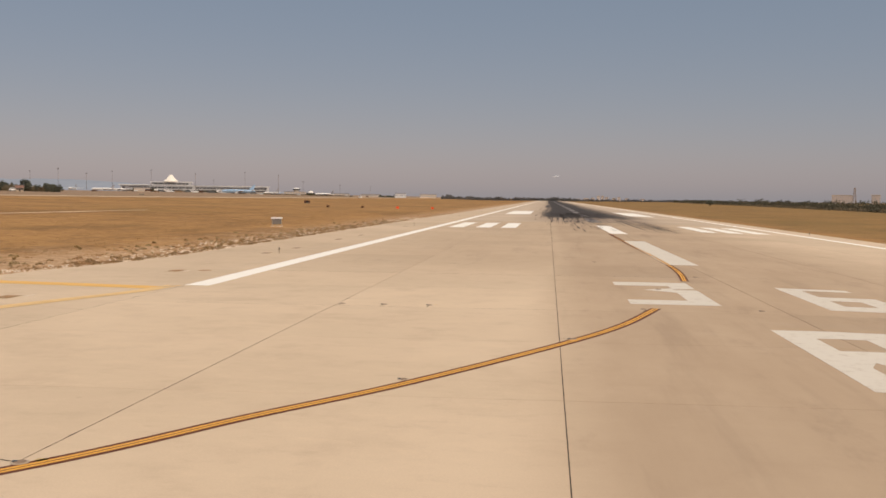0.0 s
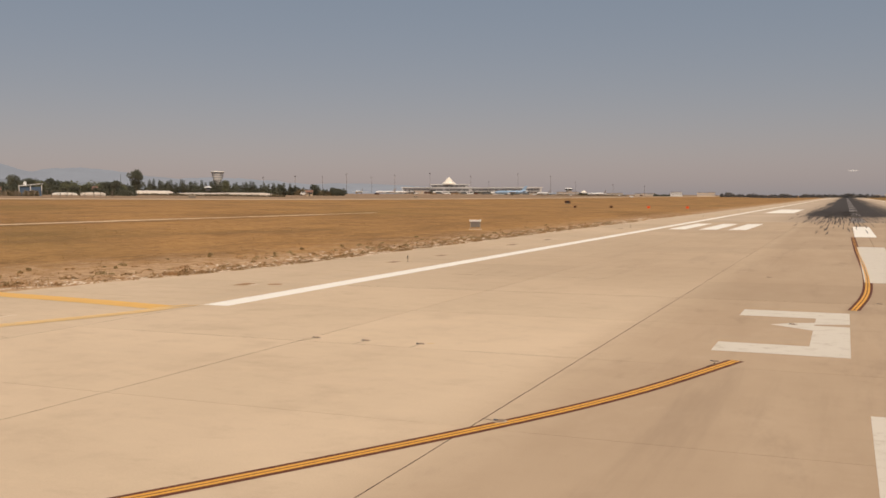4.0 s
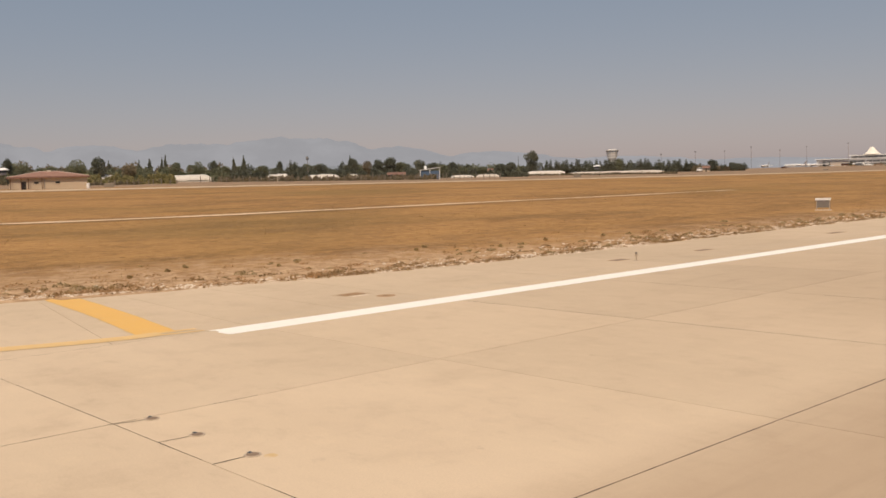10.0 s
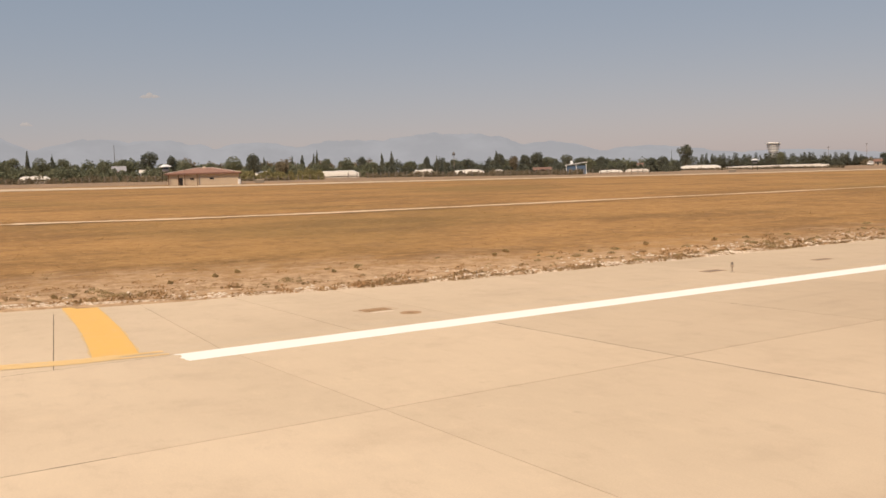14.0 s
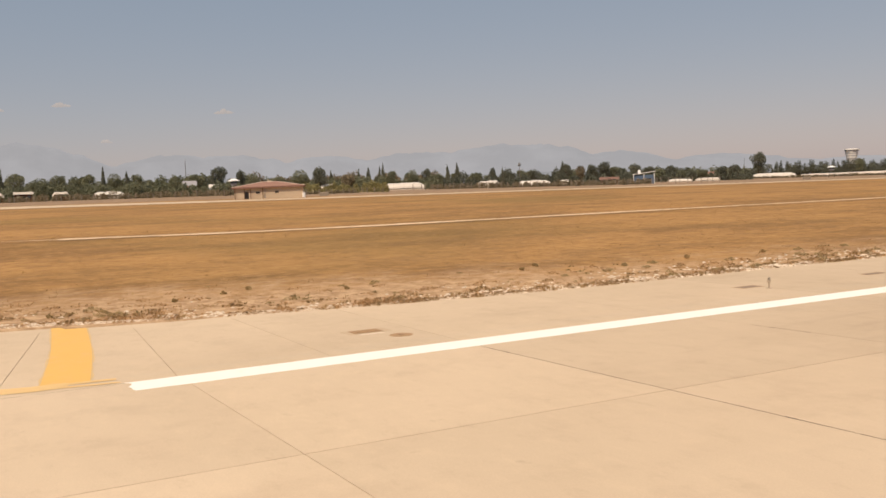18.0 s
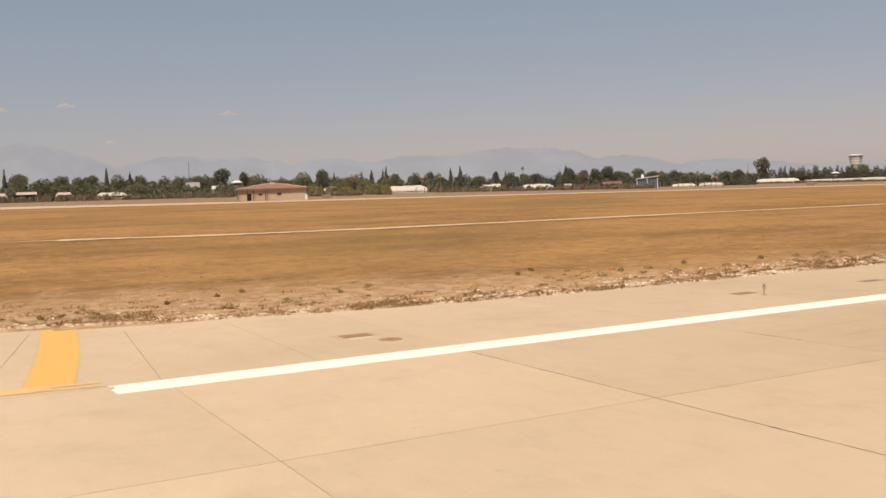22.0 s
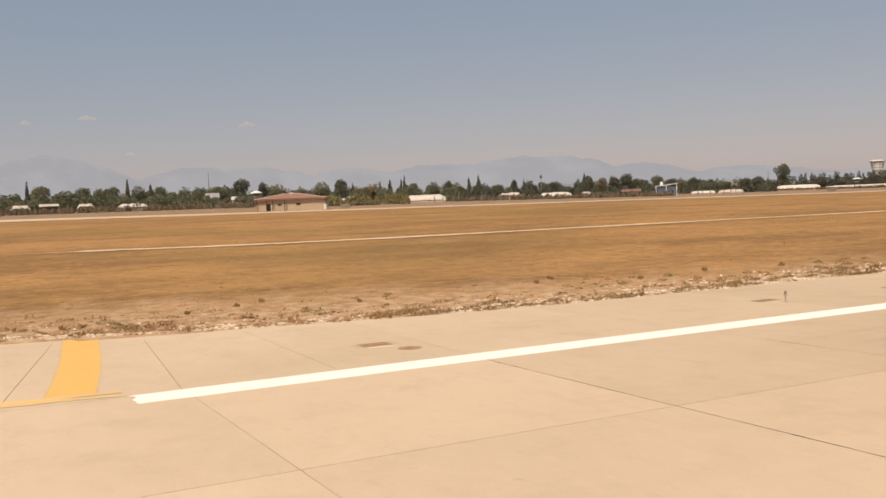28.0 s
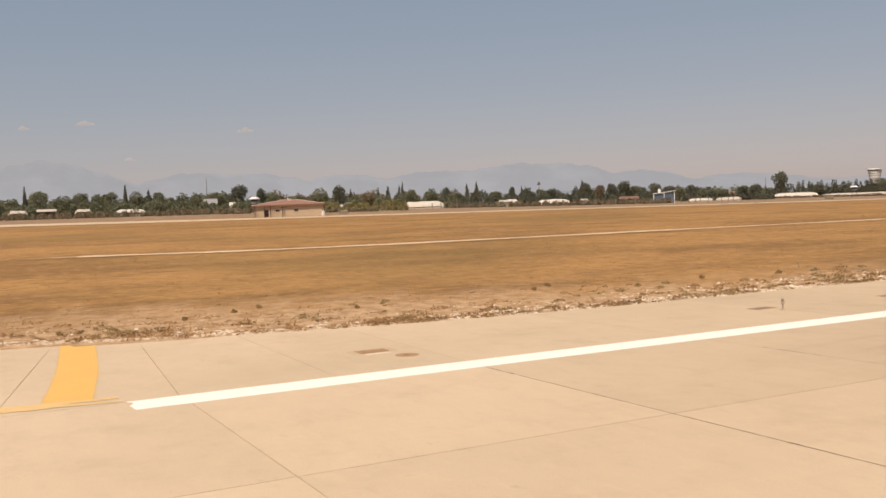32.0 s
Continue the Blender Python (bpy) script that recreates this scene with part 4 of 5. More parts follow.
marker(-28.1, 223.8, RED_PAINT, "bright orange-red marker board in the grass")
marker(-18.9, 230.3, RED_PAINT, "bright orange-red marker board in the grass")
marker(-47.9, 221.6, BROWN, "small dark marker board in the grass")
marker(-38.0, 222.5, BROWN, "small dark marker board in the grass")
x, y = -111.0, 435.6
root = thing("equipment_cabinet", "dark brown equipment cabinet standing in the field", "cabinet", (x, y, rise(x, y)), 20)
root.scale = (1.1, 1.1, 1.15)
part("body", Geo().box(-1.3, -0.5, 0.15, 1.3, 0.5, 1.35, 0.03), BROWN, root)
part("plinth", Geo().box(-1.4, -0.6, -0.1, 1.4, 0.6, 0.15), POST_CON, root)
part("door", Geo().box(-0.6, -0.53, 0.25, 0.6, -0.5, 1.25), DARK, root)
for b, d, w in ((69.5, 243, 2.4), (40.6, 330, 2.6), (26.0, 560, 3.0)):
    p = far(b, d)
    root = thing("concrete_block", "grey concrete block beside the taxiway", "block", p, b, group="taxiway blocks")
    root.scale = (OUT,) * 3
    part("block", Geo().box(-w / 2, -0.5, -0.1, w / 2, 0.5, 0.8, 0.05), POST_CON, root)
    part("cap", Geo().box(-w / 2 + 0.1, -0.4, 0.8, w / 2 - 0.1, 0.4, 0.9, 0.03), STEEL, root)


# ================= trees =================
def crown_mesh(name, lobes, count, size, material, seed):
    """Leaf clumps filling a set of lobes, in a unit tree."""
    r = random.Random(seed)
    g = Geo()
    total = sum(a * a * c for *_, a, c in lobes)
    for lx, ly, lz, a, c in lobes:
        for _ in range(int(count * a * a * c / total)):
            v = Vector((r.gauss(0, 1), r.gauss(0, 1), r.gauss(0, 1))).normalized() * (0.55 + 0.5 * r.random() ** 0.7)
            k = 1 + 0.25 * noise.noise(v * 2.2 + Vector((seed, lx * 9, lz * 9)))
            g.leaf((lx + v.x * a * k, ly + v.y * a * k, lz + v.z * c * k), size, r)
    return g.mesh(name, material)


def trunk_mesh(name, top, limbs, seed, width=0.05):
    r = random.Random(seed)
    g = Geo().tube((0, 0, -0.03), (0.01, 0, top * 0.55), width, width * 0.7, 7).tube((0.01, 0, top * 0.55), (0, 0.01, top), width * 0.7, width * 0.25, 6)
    for i in range(limbs):
        a, z = r.uniform(0, 6.28), top * r.uniform(0.4, 0.85)
        g.tube((0, 0, z), (0.3 * math.cos(a), 0.3 * math.sin(a), z + 0.16), width * 0.45, width * 0.12, 5)
    return g.mesh(name, BARK)


def round_lobes(seed, n=7):
    r = random.Random(seed)
    out = [(0, 0, 0.62, 0.34, 0.30), (0, 0, 0.34, 0.30, 0.16)]
    for i in range(n):
        a = i * 6.28 / n + r.uniform(-0.4, 0.4)
        d = r.uniform(0.16, 0.30)
        out.append((d * math.cos(a), d * math.sin(a), r.uniform(0.26, 0.80), r.uniform(0.15, 0.25), r.uniform(0.11, 0.20)))
    return out


KINDS = {}
for i, m in enumerate((LEAF, LEAF, LEAF_DARK, LEAF_DARK, LEAF_DUSTY, LEAF)):
    KINDS["broad", i] = (crown_mesh("crown", round_lobes(i + 1), 2600, 0.034, m, i + 1), trunk_mesh("trunk", 0.7, 6, i), "broadleaf_tree",
                         ("rounded green broadleaf tree with uneven crown", "rounded green broadleaf tree with uneven crown",
                          "dark green dense broadleaf tree", "dark green dense broadleaf tree", "dusty brownish half-dry tree", "rounded green broadleaf tree with uneven crown")[i])
for i in range(3):
    lob = [(random.Random(i * 9 + j).uniform(-.07, .07), 0, 0.08 + 0.105 * j, 0.46 * (1 - (j / 9.2) ** 1.6), 0.10) for j in range(9)]
    KINDS["cypress", i] = (crown_mesh("crown", lob, 1500, 0.085, LEAF_DARK, 40 + i), trunk_mesh("trunk", 0.5, 0, i, 0.06), "cypress", "slender dark cypress tree")
for i in range(2):
    lob = [(random.Random(i * 5 + j).uniform(-.12, .12), random.Random(i * 7 + j).uniform(-.1, .1), 0.30 + 0.16 * j, 0.40 - 0.06 * j, 0.12) for j in range(5)]
    KINDS["pine", i] = (crown_mesh("crown", lob, 800, 0.05, LEAF_DARK, 60 + i), trunk_mesh("trunk", 0.8, 5, i + 3), "pine_tree", "dark green pine in a shelter belt")


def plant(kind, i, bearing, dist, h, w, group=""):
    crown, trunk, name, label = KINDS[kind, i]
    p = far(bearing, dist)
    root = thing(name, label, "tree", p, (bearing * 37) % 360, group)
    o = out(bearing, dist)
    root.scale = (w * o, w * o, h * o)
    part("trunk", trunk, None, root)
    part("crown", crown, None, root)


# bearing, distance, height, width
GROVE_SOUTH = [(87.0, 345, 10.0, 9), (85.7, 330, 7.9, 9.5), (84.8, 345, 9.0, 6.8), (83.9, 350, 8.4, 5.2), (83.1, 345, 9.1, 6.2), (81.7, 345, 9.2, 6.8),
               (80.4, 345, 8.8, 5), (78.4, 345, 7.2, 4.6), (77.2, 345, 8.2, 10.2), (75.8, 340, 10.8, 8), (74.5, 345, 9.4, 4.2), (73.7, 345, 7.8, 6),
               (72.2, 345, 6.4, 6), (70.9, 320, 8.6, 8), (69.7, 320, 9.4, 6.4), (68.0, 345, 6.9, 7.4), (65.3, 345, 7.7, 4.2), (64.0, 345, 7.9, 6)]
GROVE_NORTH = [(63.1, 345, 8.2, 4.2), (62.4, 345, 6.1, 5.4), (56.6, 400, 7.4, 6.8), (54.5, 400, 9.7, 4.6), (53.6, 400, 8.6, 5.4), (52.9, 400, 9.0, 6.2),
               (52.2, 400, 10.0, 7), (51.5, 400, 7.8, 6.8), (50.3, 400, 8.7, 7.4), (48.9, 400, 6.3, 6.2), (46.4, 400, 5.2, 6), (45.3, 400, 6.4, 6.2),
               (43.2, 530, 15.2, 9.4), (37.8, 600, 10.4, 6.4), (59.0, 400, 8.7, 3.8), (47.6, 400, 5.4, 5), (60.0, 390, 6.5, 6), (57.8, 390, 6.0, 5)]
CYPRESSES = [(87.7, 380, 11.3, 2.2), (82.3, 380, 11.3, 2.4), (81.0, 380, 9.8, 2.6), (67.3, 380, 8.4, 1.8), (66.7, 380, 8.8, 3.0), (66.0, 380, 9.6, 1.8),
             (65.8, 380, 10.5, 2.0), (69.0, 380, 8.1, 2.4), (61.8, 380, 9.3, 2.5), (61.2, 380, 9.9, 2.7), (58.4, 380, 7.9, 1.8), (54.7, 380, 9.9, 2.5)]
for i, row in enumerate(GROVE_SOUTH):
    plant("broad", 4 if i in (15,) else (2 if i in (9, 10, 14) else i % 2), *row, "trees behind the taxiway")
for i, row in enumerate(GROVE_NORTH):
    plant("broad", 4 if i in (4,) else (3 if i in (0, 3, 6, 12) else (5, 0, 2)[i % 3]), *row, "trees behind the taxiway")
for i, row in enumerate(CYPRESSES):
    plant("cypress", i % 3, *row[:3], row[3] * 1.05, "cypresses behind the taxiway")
r = random.Random(21)
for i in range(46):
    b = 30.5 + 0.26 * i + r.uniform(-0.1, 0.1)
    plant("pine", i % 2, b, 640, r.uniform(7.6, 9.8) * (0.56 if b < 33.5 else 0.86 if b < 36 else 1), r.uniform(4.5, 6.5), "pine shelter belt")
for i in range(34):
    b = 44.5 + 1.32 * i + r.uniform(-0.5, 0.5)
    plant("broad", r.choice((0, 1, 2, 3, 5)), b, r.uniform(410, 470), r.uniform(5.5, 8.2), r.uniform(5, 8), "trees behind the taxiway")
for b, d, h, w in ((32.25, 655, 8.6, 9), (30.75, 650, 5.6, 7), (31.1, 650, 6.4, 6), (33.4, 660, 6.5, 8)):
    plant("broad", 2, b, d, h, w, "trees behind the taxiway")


def hedge(name, label, b0, b1, dist, h, depth, count, size, material, seed):
    """A continuous belt of bushes: overlapping leafy mounds of many sizes."""
    q = random.Random(seed)
    g = Geo()
    span = radians(b1 - b0) * dist
    o = out(b0, dist)
    mounds = max(6, int(span / (0.42 * h)))
    for i in range(mounds):
        b = b0 + (b1 - b0) * (i + q.uniform(-0.6, 0.6)) / mounds
        d = dist + q.uniform(0, depth)
        top = h * (0.72 + 0.34 * noise.noise((b * 1.3, seed, 0))) * q.uniform(0.62, 1.08)
        wide = top * q.uniform(0.42, 0.75)
        x, y, z = far(b, d)
        wide, top = wide * o, top * o
        for _ in range(count // mounds):
            v = Vector((q.gauss(0, 1), q.gauss(0, 1), abs(q.gauss(0, 1)) * 0.9)).normalized() * (0.72 + 0.34 * q.random())
            k = 1 + 0.30 * noise.noise(v * 2.3 + Vector((i, seed, 0)))
            g.leaf((x + v.x * wide * k, y + v.y * wide * k, z + v.z * top * k), size * o, q)
    solid(name, g, material, label, "bushes", kind="stuff")


hedge("hedge", "dense green bushes below the trees", 75, 90, 318, 6.2, 14, 26000, 0.42, LEAF, 1)
hedge("hedge", "dense green trees closing the gaps of the grove", 74.5, 90, 375, 10.2, 20, 34000, 0.5, LEAF, 21)
hedge("hedge", "low dusty bushes in front of the sheds", 75, 90, 301, 3.2, 6, 12000, 0.26, LEAF_DUSTY, 11)
hedge("hedge", "dense green bushes below the trees", 62.5, 76, 334, 6.6, 22, 22000, 0.42, LEAF, 2)
hedge("hedge", "brownish trees closing the gaps of the grove", 62, 75, 400, 9.4, 25, 26000, 0.5, LEAF_DUSTY, 22)
hedge("hedge", "dark green bushes below the trees", 50.6, 63, 348, 5.6, 20, 24000, 0.42, LEAF_DARK, 3)
hedge("hedge", "dark green trees closing the gaps of the grove", 47, 63, 425, 9.0, 30, 28000, 0.5, LEAF_DARK, 23)
hedge("hedge", "green bushes below the trees", 44, 52, 505, 8.6, 25, 16000, 0.5, LEAF, 12)
hedge("hedge", "dark green bushes at the end of the shelter belt", 30.8, 34, 632, 5.6, 30, 8000, 0.6, LEAF_DUSTY, 14)
hedge("hedge", "dark green bushes before the shelter belt", 33.8, 46, 625, 8.8, 30, 22000, 0.6, LEAF_DARK, 13)
hedge("hedge", "green bushes between tree trunks", 43.8, 50.8, 397, 5.6, 14, 12000, 0.42, LEAF_DARK, 33)
hedge("corn_field", "pale green tall crop beside the hut", 65.9, 71.0, 284, 4.4, 12, 13000, 0.28, LEAF_PALE, 4)
hedge("low_scrub", "dark low scrub at the foot of the crop", 67.6, 70.8, 275, 1.3, 5, 2500, 0.22, LEAF_DUSTY, 5)
hedge("low_scrub", "low dusty scrub behind the taxiway", 49.5, 62.9, 312, 2.5, 10, 15000, 0.28, LEAF_DUSTY, 6)
hedge("low_scrub", "dusty low scrub before the greenhouses", 34.5, 44.0, 462, 1.5, 8, 7000, 0.34, LEAF_DUSTY, 31)
hedge("far_bushes", "dark bushes near the end of the shelter belt", 30.6, 36, 640, 4.2, 26, 8000, 0.6, LEAF_DARK, 7)
hedge("far_woods", "hazy far woods beyond the runway end", -1.6, 7.0, 1700, 8.2, 60, 26000, 1.2, LEAF_HAZE, 8)

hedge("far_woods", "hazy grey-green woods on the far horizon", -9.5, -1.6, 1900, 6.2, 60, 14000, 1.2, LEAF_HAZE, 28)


def field_belt(name, label, set_back, y0, y1, h, depth, count, size, material, seed):
    """Scrub along the eastern field, drawing away from the runway in the distance."""
    q = random.Random(seed)
    g = Geo()
    mounds = 420
    for i in range(mounds):
        y = y0 + (y1 - y0) * ((i + q.random()) / mounds) ** 1.7
        top = h * q.uniform(0.45, 1.0) * (0.8 + 0.5 * noise.noise((y * 0.012, seed, 0)))
        wide = top * q.uniform(0.8, 1.5)
        px = 148 + 0.085 * (min(y, 700) - 350) + 0.065 * max(0, y - 700) + set_back + depth * q.random()
        grow = 1 + y / 700
        for _ in range(count // mounds):
            v = Vector((q.gauss(0, 1), q.gauss(0, 1), abs(q.gauss(0, 1)) * 0.9)).normalized() * (0.6 + 0.42 * q.random())
            g.leaf((px + v.x * wide, y + v.y * wide * grow, rise(px, y) + v.z * top), size * grow, q)
    solid(name, g, material, label, "bushes", kind="stuff")


field_belt("field_hedge", "dark green scrub along the eastern field", 2, 200, 1700, 6.2, 26, 46000, 0.34, LEAF_EAST, 9)
field_belt("field_hedge", "dark brown low scrub along the eastern field", -1, 200, 1700, 2.2, 8, 20000, 0.26, LEAF_DUSTY, 10)
plant("broad", 2, -9.64, 723, 5.0, 9, "trees along the eastern field")


# ================= buildings beyond the taxiway =================
def fence(b0, b1, dist, step, h):
    root = thing("post_fence", "weathered concrete post fence with thin wires", "fence", (0, 0, 0), kind="structure")
    n = int((b1 - b0) / step)
    h *= OUT
    me = Geo().box(-0.13, -0.13, -0.3, 0.13, 0.13, h, 0.02).mesh("fence_post", POST_CON)
    q = random.Random(int(b0))
    tops = []
    for i in range(n):
        x, y, z = far(b0 + step * i + q.uniform(-0.35, 0.35) * step, dist + q.uniform(-1, 1))
        o = part("fence_post", me, None, root)
        o.location, o.rotation_euler = (x, y, z - q.uniform(0, 0.5)), (q.uniform(-0.09, 0.09), q.uniform(-0.09, 0.09), q.uniform(0, 1))
        tops.append((x, y, z))
    g = Geo()
    for (a, c) in zip(tops, tops[1:]):
        for k in (0.45, 0.9):
            g.tube((a[0], a[1], a[2] + h * k), (c[0], c[1], c[2] + h * k), 0.012, 0.012, 3, False)
    part("wire", g, STEEL, root)


fence(45.5, 64.5, 306, 0.36, 2.1)
fence(65.5, 71.0, 274, 0.42, 1.6)
fence(75.5, 90.0, 296, 0.5, 1.9)


def hut(bearing, dist):
    p = far(bearing, dist)
    root = thing("guard_hut", "cream service hut with a low red tiled hip roof", "hut", p, bearing - 4)
    root.scale = (0.87 * OUT,) * 3
    w, d, h = 19.0, 9.0, 3.35
    part("wall", Geo().box(-w / 2, 0, -0.5, w / 2, d, h), PLASTER, root)
    ov, rz = 0.6, 4.75
    x0, x1, y0, y1 = -w / 2 - ov, w / 2 + ov, -ov, d + ov
    a, b, c, e = (x0, y0, h), (x1, y0, h), (x1, y1, h), (x0, y1, h)
    k, l = (-2.2, d / 2, rz), (2.2, d / 2, rz)
    part("roof", Geo().quad(a, b, l, k).quad(b, c, l).quad(c, e, k, l), TILE_RED, root)
    # the left hip face is paler than the other roof faces
    part("hip_face", Geo().quad(e, a, k), PALE_TILE, root, "paler tiled roof end")
    for p, q in ((a, k), (b, l), (k, l)):
        part("ridge_tile", Geo().tube(p, q, 0.12, 0.12, 6), PALE_TILE, root)
    part("eaves", Geo().box(x0 - 0.05, y0 - 0.05, h - 0.42, x1 + 0.05, y1 + 0.05, h - 0.02), BROWN_ROOF, root, "dark brown eaves board")
    part("ridge_vent", Geo().box(-0.5, d / 2 - 0.4, rz - 0.15, 0.5, d / 2 + 0.4, rz + 0.35, 0.05), CREAM, root)
    for x in (-w / 2 + 0.3, -w / 2 + 2.9, -w / 2 + 4.6, -1.6):
        part("porch_post", Geo().box(x - 0.09, -0.75, -0.4, x + 0.09, -0.6, h - 0.3), BROWN, root)
    for x in (-3.0, 2.2):
        win = part("window", Geo().box(x - 0.55, -0.05, 1.45, x + 0.55, 0.02, 2.0), DARK, root)
        part("sill", Geo().box(x - 0.65, -0.12, 1.38, x + 0.65, -0.04, 1.45), CREAM, win)
    part("window", Geo().box(6.2, -0.05, 1.5, 7.3, 0.02, 1.95), PLASTER, root)
    part("door", Geo().box(-6.6, -0.05, -0.1, -5.5, 0.02, 2.05), DARK, root)
    part("downpipe", Geo().tube((-1.0, -0.08, 0), (-1.0, -0.08, h - 0.2), 0.06, 0.06, 6), ROOF_GREY, root)
    part("tank", Geo().lathe([(0.45, -0.1), (0.45, 1.2), (0.2, 1.3)], 12, (w / 2 + 0.2, -0.6, 0)), WHITE_METAL, root)


hut(72.85, 228)


def watch_tower(bearing, dist, h, w=2.2):
    root = thing("watch_tower", "small guard watch tower with a white cap roof", "watch tower", far(bearing, dist), bearing, group="watch towers")
    root.scale = (OUT,) * 3
    for sx in (-1, 1):
        for sy in (-1, 1):
            part("leg", Geo().tube((sx * w * 0.55, sy * w * 0.55, -0.2), (sx * w * 0.4, sy * w * 0.4, h * 0.62), 0.10, 0.10, 6), DARK, root)
    part("cabin", Geo().box(-w * 0.45, -w * 0.45, h * 0.6, w * 0.45, w * 0.45, h * 0.86), ROOF_GREY, root)
    part("glazing", Geo().box(-w * 0.47, -w * 0.47, h * 0.72, w * 0.47, w * 0.47, h * 0.84), GLASS, root)
    part("cap_roof", Geo().lathe([(w * 0.85, h * 0.86), (w * 0.8, h * 0.91), (w * 0.3, h)], 8), WHITE_METAL, root, "white cap roof")


watch_tower(74.88, 300, 5.3)
watch_tower(39.27, 420, 4.7, 2.0)


def greenhouse(b0, b1, dist, h, label="long low greenhouse under dusty white plastic", sheet=None, depth=8.0, low=0.25):
    """A plastic tunnel between two bearings, its long side to the runway."""
    a, c = Vector(far(b0, dist)), Vector(far(b1, dist))
    h, depth = h * OUT, depth * OUT
    mid, ln = (a + c) / 2, (c - a).length
    turn = math.degrees(math.atan2(c.y - a.y, c.x - a.x))
    root = thing("greenhouse", label, "greenhouse", (mid.x, mid.y, min(a.z, c.z)), turn, group="greenhouses")
    n, m = 10, max(8, int(ln / 2.5))
    q = random.Random(int(b0 * 10))
    arch = [(math.cos(math.pi * i / n), low + (1 - low) * math.sin(math.pi * i / n)) for i in range(n + 1)]
    g = Geo()
    sag = [(1 - 0.09 * q.random()) * (1 - 0.35 * abs(2 * k / m - 1) ** 9) for k in range(m + 1)]
    for j in range(m):
        x0, x1 = -ln / 2 + ln * j / m, -ln / 2 + ln * (j + 1) / m
        for (p, s), (u, t) in zip(arch, arch[1:]):
            g.quad((x0, p * depth / 2, s * h * sag[j]), (x1, p * depth / 2, s * h * sag[j + 1]), (x1, u * depth / 2, t * h * sag[j + 1]), (x0, u * depth / 2, t * h * sag[j]))
    part("cover", g, sheet or SHEET, root)
    for x in (-ln / 2, ln / 2):
        part("end_wall", Geo().quad((x, -depth / 2, 0), *[(x, p * depth / 2, s * h * 0.5) for p, s in reversed(arch)], (x, depth / 2, 0)), SHEET_DULL, root)
    # high-roofed sheds: shade below the roof put in as a dark wall colour
    part("side_wall", Geo().box(-ln / 2 + 0.05, -depth / 2 + 0.1, -0.4, ln / 2 - 0.05, depth / 2 - 0.1, h * low * 0.55), BROWN if low > 0.6 else SHEET_DULL, root)
    for j in range(0, m + 1, 2):
        x = -ln / 2 + ln * j / m
        g = Geo()
        for (p, s), (u, t) in zip(arch, arch[1:]):
            g.tube((x, p * (depth / 2 + 0.05), s * h * sag[j] * 1.01), (x, u * (depth / 2 + 0.05), t * h * sag[j] * 1.01), 0.05, 0.05, 4, False)
        part("rib", g, STEEL, root)


greenhouse(43.6, 41.2, 480, 2.7)
greenhouse(41.2, 35.2, 500, 2.2, "very long low greenhouse under dusty plastic", SHEET_DULL)
greenhouse(48.4, 47.0, 385, 1.25)
greenhouse(46.8, 45.4, 387, 1.5, sheet=SHEET_DULL)
greenhouse(65.8, 63.3, 332, 2.7)
greenhouse(59.95, 58.6, 330, 2.6)
greenhouse(59.4, 58.7, 345, 2.7, "small white gabled greenhouse among trees")
greenhouse(57.5, 55.5, 342, 2.4)
greenhouse(54.9, 54.3, 335, 2.2, "small white gabled greenhouse among trees")
greenhouse(69.9, 68.8, 322, 3.0)
greenhouse(88.6, 87.6, 310, 3.0, sheet=SHEET_DULL, low=0.66)
greenhouse(85.1, 84.2, 310, 2.9, sheet=SHEET_DULL, low=0.7)
greenhouse(82.9, 81.2, 310, 2.5, low=0.55)


def house(bearing, dist, w, d, h, roof, wall, label, pitch=1.6):
    root = thing("house", label, "house", far(bearing, dist), bearing, group="farm houses")
    root.scale = (out(bearing, dist),) * 3
    part("wall", Geo().box(-w / 2, 0, -0.5, w / 2, d, h), wall, root)
    g = Geo()
    a, b, c, e = (-w / 2 - .4, -.4, h), (w / 2 + .4, -.4, h), (w / 2 + .4, d + .4, h), (-w / 2 - .4, d + .4, h)
    k, l = (-w / 2 - .4, d / 2, h + pitch), (w / 2 + .4, d / 2, h + pitch)
    g.quad(a, b, l, k).quad(c, e, k, l).quad(b, c, l).quad(e, a, k)
    part("roof", g, roof, root)
    part("door", Geo().box(-0.5, -0.05, 0, 0.5, 0.02, 2.0), DARK, root)
    for x in (-w * 0.3, w * 0.3):
        win = part("window", Geo().box(x - 0.5, -0.05, 1.0, x + 0.5, 0.02, 1.9), GLASS, root)
        part("sill", Geo().box(x - 0.6, -0.12, 0.92, x + 0.6, -0.03, 1.0), wall, win)


house(51.9, 338, 6.2, 6, 1.7, BROWN_ROOF, BROWN, "small dark farm house with a brown roof", 1.0)
house(77.46, 330, 4.0, 6, 3.4, ROOF_GREY, CREAM, "pale gabled farm house among trees", 1.8)
house(76.0, 330, 3.4, 5, 2.6, SHEET, WHITE_METAL, "small white gabled shed", 1.2)
house(45.6, 450, 7, 6, 3.0, BROWN_ROOF, PLASTER, "brownish farm shed beside tall trees", 1.0)
house(32.65, 618, 4.4, 4.0, 2.2, BROWN_ROOF, PLASTER, "brick-coloured house at the end of the trees", 1.6)
house(86.6, 312, 5, 5, 2.3, SHEET_DULL, BROWN, "low shed with a dusty pale roof", 0.8)


